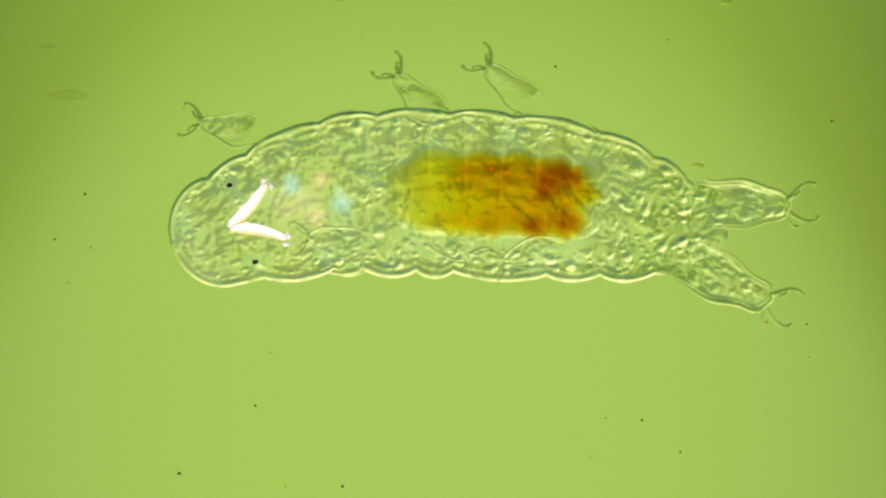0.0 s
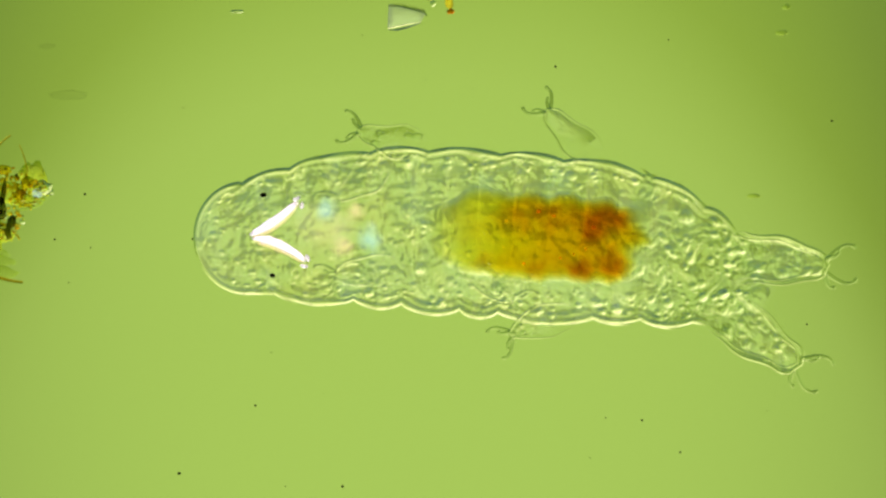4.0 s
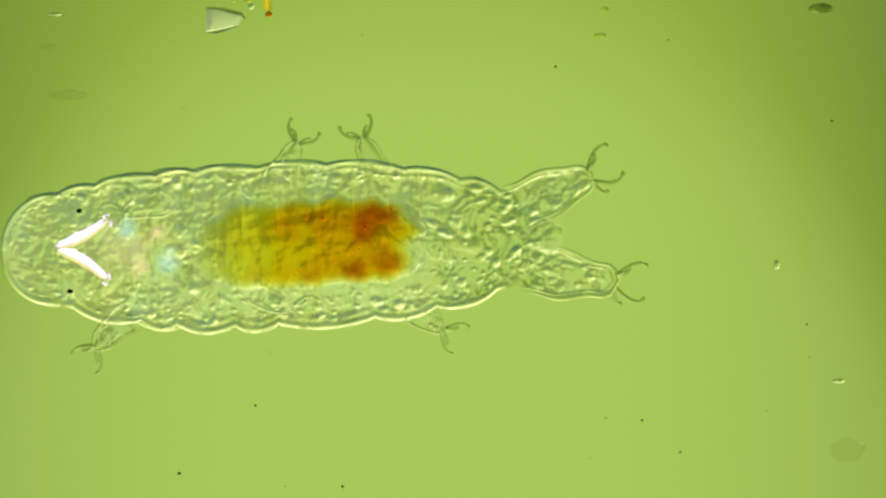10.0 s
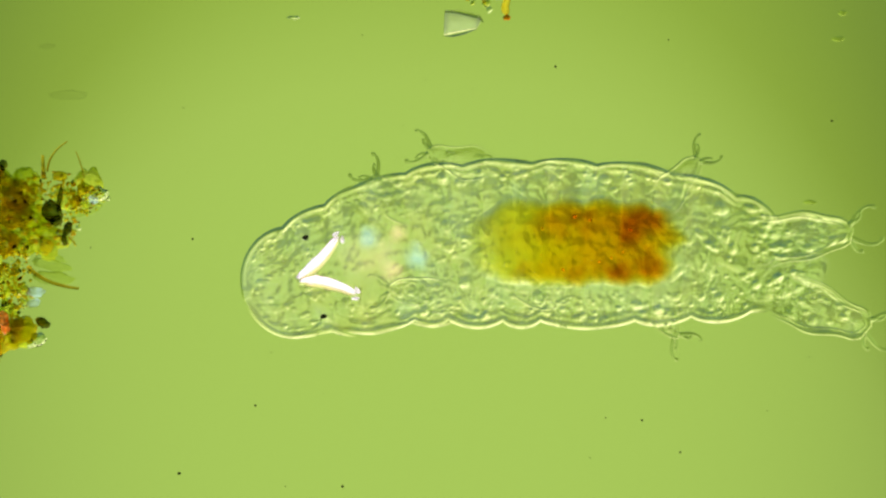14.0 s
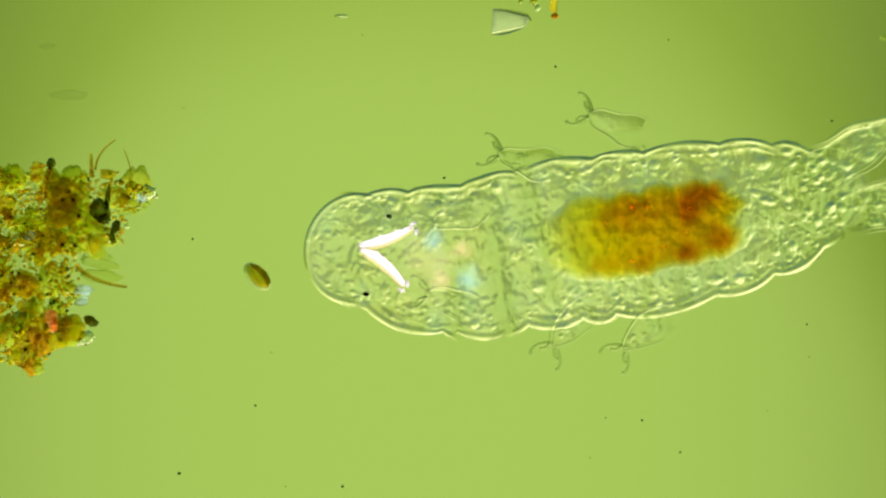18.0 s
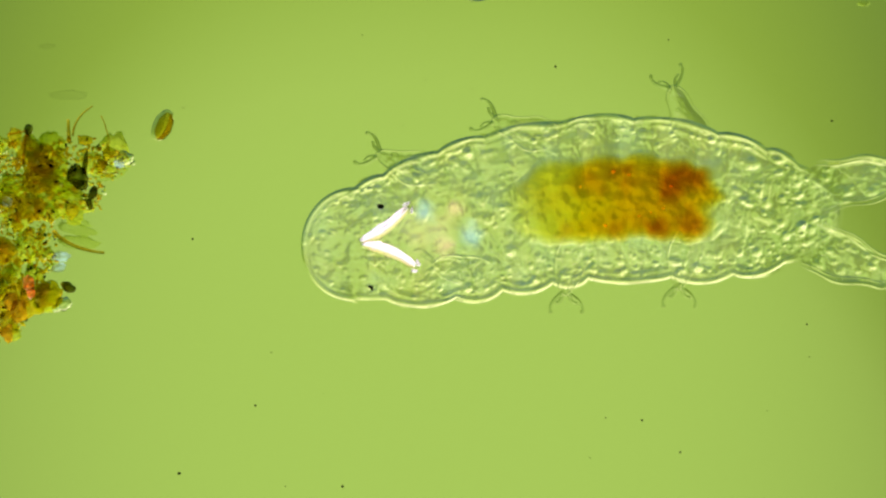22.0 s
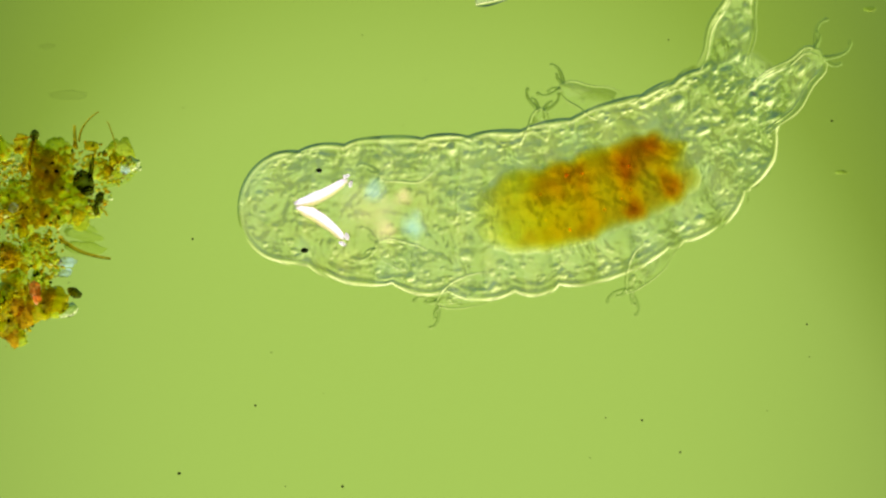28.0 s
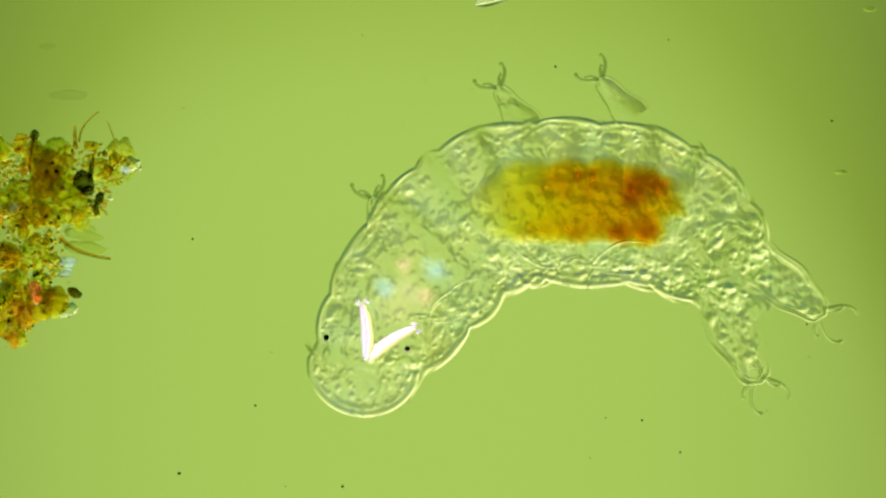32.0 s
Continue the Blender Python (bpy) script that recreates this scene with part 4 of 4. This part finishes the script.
def animal_rows():
    """Rows for every part of the animal, in its own space."""
    times = sorted({k[0] for k in POSTURES} | {k * 0.5 for k in range(65)})
    segs, legs = {ob: [] for ob, _ in PIECES}, {ob: [] for ob, _ in LEGS}
    for t in times:
        v = list(glide(POSTURES, t))
        line = v[:14]
        for ob, d in PIECES:
            place, way = spine(line, d)
            p = at(place.x, place.y, ZM)
            segs[ob].append((t, pose(p.x, p.y, p.z, 0, 0, math.degrees(math.atan2(-way.y, way.x)))))
        tips = {"u4": v[14:16], "l4": v[16:18]}
        for k, foot in enumerate(FEET):
            tips[foot] = v[18 + 2 * k:20 + 2 * k]
        for ob, foot in LEGS:
            side = 1 if foot[0] == "u" else -1
            d = 900 if foot[1] == "4" else ROOTS[foot]
            place, way = spine(line, d)
            out = Vector((way.y, -way.x)) * side
            root = place + out * (34 if foot[1] == "4" else half_width(d) * 0.55)
            tip = Vector(tips[foot])
            r, e = at(root.x, root.y, ZM), at(tip.x, tip.y, 0.072)
            legs[ob].append((t, pose(e.x, e.y, e.z, 0, 0, math.degrees(math.atan2(e.y - r.y, e.x - r.x)))))
    return {**segs, **legs}


# ---- debris on the slide ----
def inside(x, y, outline):
    hit = False
    for k in range(len(outline)):
        (x0, y0), (x1, y1) = outline[k - 1], outline[k]
        if (y0 > y) != (y1 > y) and x < (x1 - x0) * (y - y0) / (y1 - y0) + x0:
            hit = not hit
    return hit


def build_clump():
    rng = random.Random(11)
    thing = empty("debris_clump", "ragged clump of yellow-brown detritus with dark grains, lying on the slide", "debris")
    RIDERS.append(thing)
    outline = ((-230, 300), (-120, 250), (5, 262), (60, 236), (72, 262), (150, 258), (205, 262), (250, 280), (238, 310), (205, 330), (186, 372), (160, 385),
               (112, 395), (100, 440), (118, 476), (84, 496), (100, 530), (72, 556), (52, 585), (28, 618), (0, 592), (-60, 600), (-150, 540), (-240, 460))
    kinds = [(M_OLIVE, 0.55), (M_BROWN, 0.17), (M_GREEN, 0.24), (M_DARK, 0.04)]
    meshes = {}
    for mat, _ in kinds:
        meshes[mat] = [mesh_of("grain", *lump((1.0, rng.uniform(0.6, 0.9), rng.uniform(0.5, 0.8)), k * 3 + 1, 2, 0.4), mat) for k in range(4)]
    made = 0
    while made < 170:
        x, y = rng.uniform(-240, 255), rng.uniform(232, 620)
        if not inside(x, y, outline):
            continue
        u = rng.random()
        for mat, share in kinds:
            u -= share
            if u <= 0:
                break
        r = rng.uniform(6, 15) * (0.6 if mat is M_DARK else 1)
        z = rng.uniform(0.012, 0.055)
        m = Matrix.Translation(at(x, y, z)) @ Euler((rng.uniform(0, 6), rng.uniform(0, 6), rng.uniform(0, 6))).to_matrix().to_4x4() @ Matrix.Scale(r * S, 4)
        part("grain", rng.choice(meshes[mat]), thing, m)
        made += 1
    films = [mesh_of("detritus_film", *lump((1.0, 0.8, 0.3), k + 20, 3, 0.35), M_GREEN if k % 3 else M_OLIVE) for k in range(6)]
    made = 0
    while made < 110:
        x, y = rng.uniform(-240, 240), rng.uniform(245, 610)
        if not inside(x, y, outline):
            continue
        made += 1
        m = pose(*at(x, y, rng.uniform(0.008, 0.03)), rng.uniform(-20, 20), rng.uniform(-20, 20), rng.uniform(0, 360)) @ Matrix.Scale(rng.uniform(12, 30) * S, 4)
        part("detritus_film", rng.choice(films), thing, m)
    for mat, count, name in ((M_OLIVE, 1700, "fine_detritus"), (M_BROWN, 560, "fine_detritus"), (M_GREEN, 700, "fine_detritus"), (M_CRYSTAL, 420, "fine_detritus"), (M_DARK, 260, "fine_detritus")):
        shapes = []
        while len(shapes) < count:
            x, y = rng.uniform(-240, 262), rng.uniform(228, 624)
            if not inside(x + rng.gauss(0, 5), y + rng.gauss(0, 5), outline):
                continue
            r = rng.uniform(1.6, 5.5)
            shapes.append(moved(lump((r * S, r * rng.uniform(0.4, 1) * S, r * 0.7 * S), len(shapes) % 37, 1, 0.4),
                                pose(*at(x, y, rng.uniform(0.02, 0.068)), rng.uniform(0, 90), 0, rng.uniform(0, 180))))
        ob = part(name, mesh_of(name, *join(shapes), mat), thing)
        ob["kind"] = "stuff"
    big = ((148, 322, 17, 20, 30, M_DARK, "dark_grain"), (156, 338, 12, 9, 10, M_DARK, "dark_grain"), (162, 300, 5, 24, -8, M_DARK, "dark_grain"), (176, 352, 8, 13, -20, M_DARK, "dark_grain"), (170, 372, 6, 10, 15, M_DARK, "dark_grain"), (62, 512, 10, 15, 10, M_RED, "orange_grain"),
           (66, 528, 7, 9, 10, M_RED, "orange_grain"), (8, 376, 18, 10, 5, M_CRYSTAL, "clear_grain"), (24, 368, 9, 8, 0, M_PALE, "blue_grain"), (133, 519, 13, 9, -35, M_DARK, "dark_grain"),
           (128, 516, 10, 6, -35, M_ALGA, "amber_grain"), (124, 548, 13, 12, 20, M_CRYSTAL, "clear_grain"), (112, 556, 8, 7, 20, M_CRYSTAL, "clear_grain"), (62, 240, 8, 10, 0, M_DARK, "dark_grain"),
           (44, 560, 14, 20, 5, M_BROWN, "brown_grain"), (24, 602, 9, 13, 20, M_BROWN, "brown_grain"), (120, 464, 14, 9, 0, M_PALE, "blue_grain"), (116, 484, 12, 7, 20, M_PALE, "blue_grain"),
           (232, 290, 16, 12, 0, M_CRYSTAL, "clear_grain"), (222, 300, 9, 8, 0, M_PALE, "blue_grain"), (8, 522, 18, 22, 10, M_MOSS, "olive_grain"), (30, 545, 12, 16, -20, M_BROWN, "brown_grain"))
    for k, (x, y, a, b, turn, mat, name) in enumerate(big):
        part(name, mesh_of(name, *lump((a * S, b * S, min(a, b) * S), k + 4, 3, 0.16 if mat is M_DARK else 0.3), mat), thing, pose(*at(x, y, 0.070), 0, 0, turn))
    fibres = (((134, 262), (132, 235), (132, 222), 4), ((140, 250), (142, 218), (175, 198), 2.2), ((205, 262), (200, 235), (190, 215), 1.5), ((106, 420), (135, 452), (196, 458), 4),
              ((52, 300), (55, 262), (60, 240), 3), ((0, 592), (20, 600), (28, 616), 4.5), ((28, 248), (45, 246), (62, 240), 2.5))
    for p0, p1, p2, r in fibres:
        pts = []
        for k in range(11):
            u = k / 10
            x = (1 - u) ** 2 * p0[0] + 2 * u * (1 - u) * p1[0] + u * u * p2[0]
            y = (1 - u) ** 2 * p0[1] + 2 * u * (1 - u) * p1[1] + u * u * p2[1]
            pts.append(at(x, y, 0.060 + 0.006 * math.sin(u * 5)))
        part("fibre", mesh_of("fibre", *tube(pts, [r * S * (1 - 0.4 * k / 10) for k in range(11)], 8), M_FIBRE), thing, label="thin brown plant fibre")
    for x, y, a, b, turn in ((146, 416, 34, 10, -14), (150, 440, 36, 12, -6), (144, 400, 30, 7, -20), (95, 545, 30, 14, 0), (205, 318, 30, 12, 10)):
        part("film", mesh_of("film", *lump((a * S, b * S, 1.5 * S), x, 3, 0.2), M_VEIL), thing, pose(*at(x, y, 0.05), 0, 0, turn), "thin pale green film")


def build_fleck():
    rng = random.Random(5)
    thing = empty("debris_fleck", "small ragged fleck of amber detritus with a red-brown block", "debris")
    RIDERS.append(thing)
    z = 0.02
    block = lump((11 * S, 16 * S, 5 * S), 2, 3, 0.3)
    part("red_block", mesh_of("red_block", *block, M_RUST), thing, pose(*at(884, -103, z), 0, 0, 12), "red-brown block")
    part("amber_cap", mesh_of("amber_cap", *lump((13 * S, 7 * S, 7 * S), 4, 2, 0.3), M_ALGA), thing, pose(*at(882, -122, z), 0, 0, 5))
    stem = [at(952 + 2 * math.sin(k), -64 + k * 5.2, z) for k in range(8)]
    part("amber_stem", mesh_of("amber_stem", *tube(stem, [r * S for r in (3.5, 4.5, 6, 6.5, 7, 7, 7.5, 4)], 10), M_ALGA), thing, label="amber stem with a brown end")
    part("stem_end", mesh_of("stem_end", *lump((7 * S, 5 * S, 5 * S), 8, 2, 0.3), M_RUST), thing, pose(*at(953, -22, z)))
    part("dark_arm", mesh_of("dark_arm", *tube([at(955, -60, z), at(966, -62, z), at(978, -61, z)], [4 * S, 5 * S, 2 * S], 8), M_MOSS), thing)
    part("blue_grain", mesh_of("blue_grain", *lump((5 * S, 4 * S, 3 * S), 9, 2, 0.3), M_PALE), thing, pose(*at(938, -58, z)))
    for x, y, a, mat in ((902, -140, 9, M_MOSS), (922, -132, 9, M_MOSS), (905, -115, 13, M_GREEN), (925, -112, 13, M_OLIVE), (945, -105, 9, M_MOSS), (890, -78, 12, M_MOSS),
                         (915, -92, 15, M_OLIVE), (935, -85, 13, M_OLIVE), (950, -80, 8, M_OLIVE), (905, -72, 11, M_GREEN), (925, -66, 10, M_CRYSTAL), (917, -48, 8, M_MOSS), (922, -36, 6, M_CRYSTAL), (893, -48, 5, M_MOSS)):
        part("grain", mesh_of("grain", *lump((a * S, a * 0.75 * S, a * 0.6 * S), x, 2, 0.4), mat), thing, pose(*at(x, y, z), 0, 0, rng.uniform(0, 180)))
    for x, y, a, b in ((905, -108, 28, 20), (922, -88, 30, 22), (935, -100, 22, 20), (910, -128, 22, 12)):
        part("detritus_film", mesh_of("detritus_film", *lump((a * S, b * S, 4 * S), a + x, 3, 0.25), M_GREEN), thing, pose(*at(x, y, 0.008), 0, 0, rng.uniform(0, 180)))
    shapes = []
    for k in range(190):
        x, y = rng.gauss(920, 17), rng.gauss(-95, 20)
        r = rng.uniform(1.5, 4)
        shapes.append(moved(lump((r * S, r * 0.8 * S, r * 0.7 * S), k, 1, 0.4), pose(*at(x, y, rng.uniform(0.012, 0.03)))))
    fine = part("fine_detritus", mesh_of("fine_detritus", *join(shapes), M_OLIVE), thing)
    fine["kind"] = "stuff"


def build_grain():
    """A clear, three-cornered mineral grain."""
    bm = bmesh.new()
    low = [(-36, -25), (27, -13), (39, 10), (-34, 25)]
    ring0 = [bm.verts.new((x * S, y * S, -4 * S)) for x, y in low]
    ring1 = [bm.verts.new((x * 0.66 * S, y * 0.62 * S, 5 * S)) for x, y in low]
    bm.faces.new(ring0[::-1])
    bm.faces.new(ring1)
    for k in range(4):
        bm.faces.new((ring0[k], ring0[(k + 1) % 4], ring1[(k + 1) % 4], ring1[k]))
    bmesh.ops.bevel(bm, geom=bm.edges[:], offset=4 * S, segments=4, profile=0.5, affect="EDGES")
    me = bpy.data.meshes.new("mineral_grain")
    bm.to_mesh(me)
    bm.free()
    me.materials.append(M_MINERAL)
    me.polygons.foreach_set("use_smooth", [True] * len(me.polygons))
    thing = empty("mineral_grain", "clear three-cornered mineral grain on the slide", "grain")
    RIDERS.append(thing)
    part("crystal", me, thing, pose(*at(875, -14, 0.008), 0, 0, 0))
    # Tubes along the edges paint the grain's highlight below and shade above.
    low = [at(842, 9, 0.012), at(858, 8, 0.013), at(876, 4, 0.013), at(900, -3, 0.013)]
    part("pale_edge", mesh_of("pale_edge", *tube(low, [2 * S, 4.5 * S, 4 * S, 1.5 * S], 8), M_EDGE), thing, label="highlight painted along the lower edge")
    rim = [at(843, -32, 0.014), at(862, -33, 0.014), at(885, -28, 0.014), at(906, -22, 0.014), at(911, -14, 0.012)]
    part("dark_edge", mesh_of("dark_edge", *tube(rim, [1.5 * S, 3 * S, 3.5 * S, 3 * S, 1.2 * S], 8), M_SLIVER), thing, label="shade painted along the upper edge")


def build_specks():
    """Small loose things on the slide."""
    for x, y, a, b, mat, label in ((1540, 16, 11, 5, M_VEIL, "small pale speck in the water"), (1853, 422, 5, 8, M_CRYSTAL, "small pale speck in the water"), (1963, 628, 11, 4, M_CRYSTAL, "small pale speck in the water"),
                                   (1933, -32, 22, 9, M_SLIVER, "dark sliver on the slide"), (1978, 750, 30, 20, M_HAZE, "faint brownish film on the slide"), (1490, 305, 12, 4, M_VEIL, "small pale speck in the water"),
                                   (575, -22, 13, 3, M_CRYSTAL, "small pale speck in the water"), (1548, -30, 7, 5, M_VEIL, "small pale speck in the water")):
        ob = tagged(new("speck", mesh_of("speck", *lump((a * S, b * S, 4 * S), x, 3, 0.25), mat)), label, "speck", "specks on the slide")
        thing = empty("loose_speck", label, "speck", "specks on the slide")
        ob.parent = thing
        ob.matrix_basis = pose(*at(x, y, 4 * S))
        for key in ("category", "group", "label"):
            if key in ob:
                del ob[key]
        RIDERS.append(thing)


def build_alga():
    thing = empty("swimming_alga", "oval amber alga with a clear shell, swimming past", "alga")
    v, f = lump((30 * S, 17 * S, 15 * S), 3, 3, 0.05)
    part("shell", mesh_of("shell", v, f, M_HULL), thing)
    part("amber_body", mesh_of("amber_body", *lump((25 * S, 12.5 * S, 12.5 * S), 3, 3, 0.12), M_ALGA), thing, pose(0, 2 * S, 1.5 * S))
    part("dark_stripe", mesh_of("dark_stripe", *tube([(-24 * S, 5 * S, 7 * S), (-12 * S, 11 * S, 10 * S), (5 * S, 13 * S, 11 * S), (20 * S, 9 * S, 9 * S), (26 * S, 2 * S, 6 * S)], [1.5 * S, 5 * S, 5.5 * S, 4.5 * S, 1.5 * S], 8), M_STRIPE), thing, label="dark stripe along one side")
    return thing


def build_darter():
    thing = empty("darting_cell", "small clear round cell darting through the water", "cell")
    part("cell_body", mesh_of("cell_body", *lump((22 * S, 19 * S, 17 * S), 7, 3, 0.1), M_HULL), thing)
    part("nucleus", mesh_of("nucleus", *lump((9 * S, 8 * S, 8 * S), 8, 2, 0.15), M_GREEN), thing, pose(3 * S, 2 * S, 4 * S))
    return thing


build_lamp()
build_slide()
build_dust()
build_animal()
build_clump()
build_fleck()
build_grain()
build_specks()
alga = build_alga()
darter = build_darter()


def place_at(px, py, z, turn=0.0, lean=0.0):
    p = at(px, py) * ((EYE + ZM - z) / EYE)
    return pose(p.x, p.y, z, 0, lean, turn)


def motions():
    for ob in RIDERS:
        walk(ob, stage_rows(ob.location.z))
    for ob, rows in animal_rows().items():
        walk(ob, rows)
    z = 0.03
    walk(alga, [(0.0, place_at(2300, 1200, z)), (14.5, place_at(1500, 960, z, -15)), (15.5, place_at(1150, 790, z, -5)), (16.5, place_at(832, 710, z, -4)), (17.0, place_at(683, 680, z, -22)), (17.5, place_at(556, 440, z, -35)),
                (18.0, place_at(455, 490, z, -48)), (18.5, place_at(356, 462, z, -45)), (19.0, place_at(265, 445, z, -2)), (19.5, place_at(258, 450, z, -28)), (20.0, place_at(269, 303, z, -88)),
                (20.5, place_at(292, 290, z, -15)), (21.0, place_at(274, 298, z, -70, 55)), (21.5, place_at(262, 266, z, -40)), (22.0, place_at(288, 222, z, -115)), (22.5, place_at(352, 164, z, -110)),
                (23.0, place_at(428, 97, z, -112)), (23.5, place_at(512, 8, z, -118)), (24.0, place_at(600, -90, z, -120)), (32.0, place_at(900, -900, z, -120))])
    walk(darter, [(0.0, place_at(2600, -300, z)), (11.2, place_at(1700, 40, z)), (11.5, place_at(1400, 128, z, 20)), (11.8, place_at(1720, 190, z, 40)), (32.0, place_at(2600, 300, z, 40))])


motions()
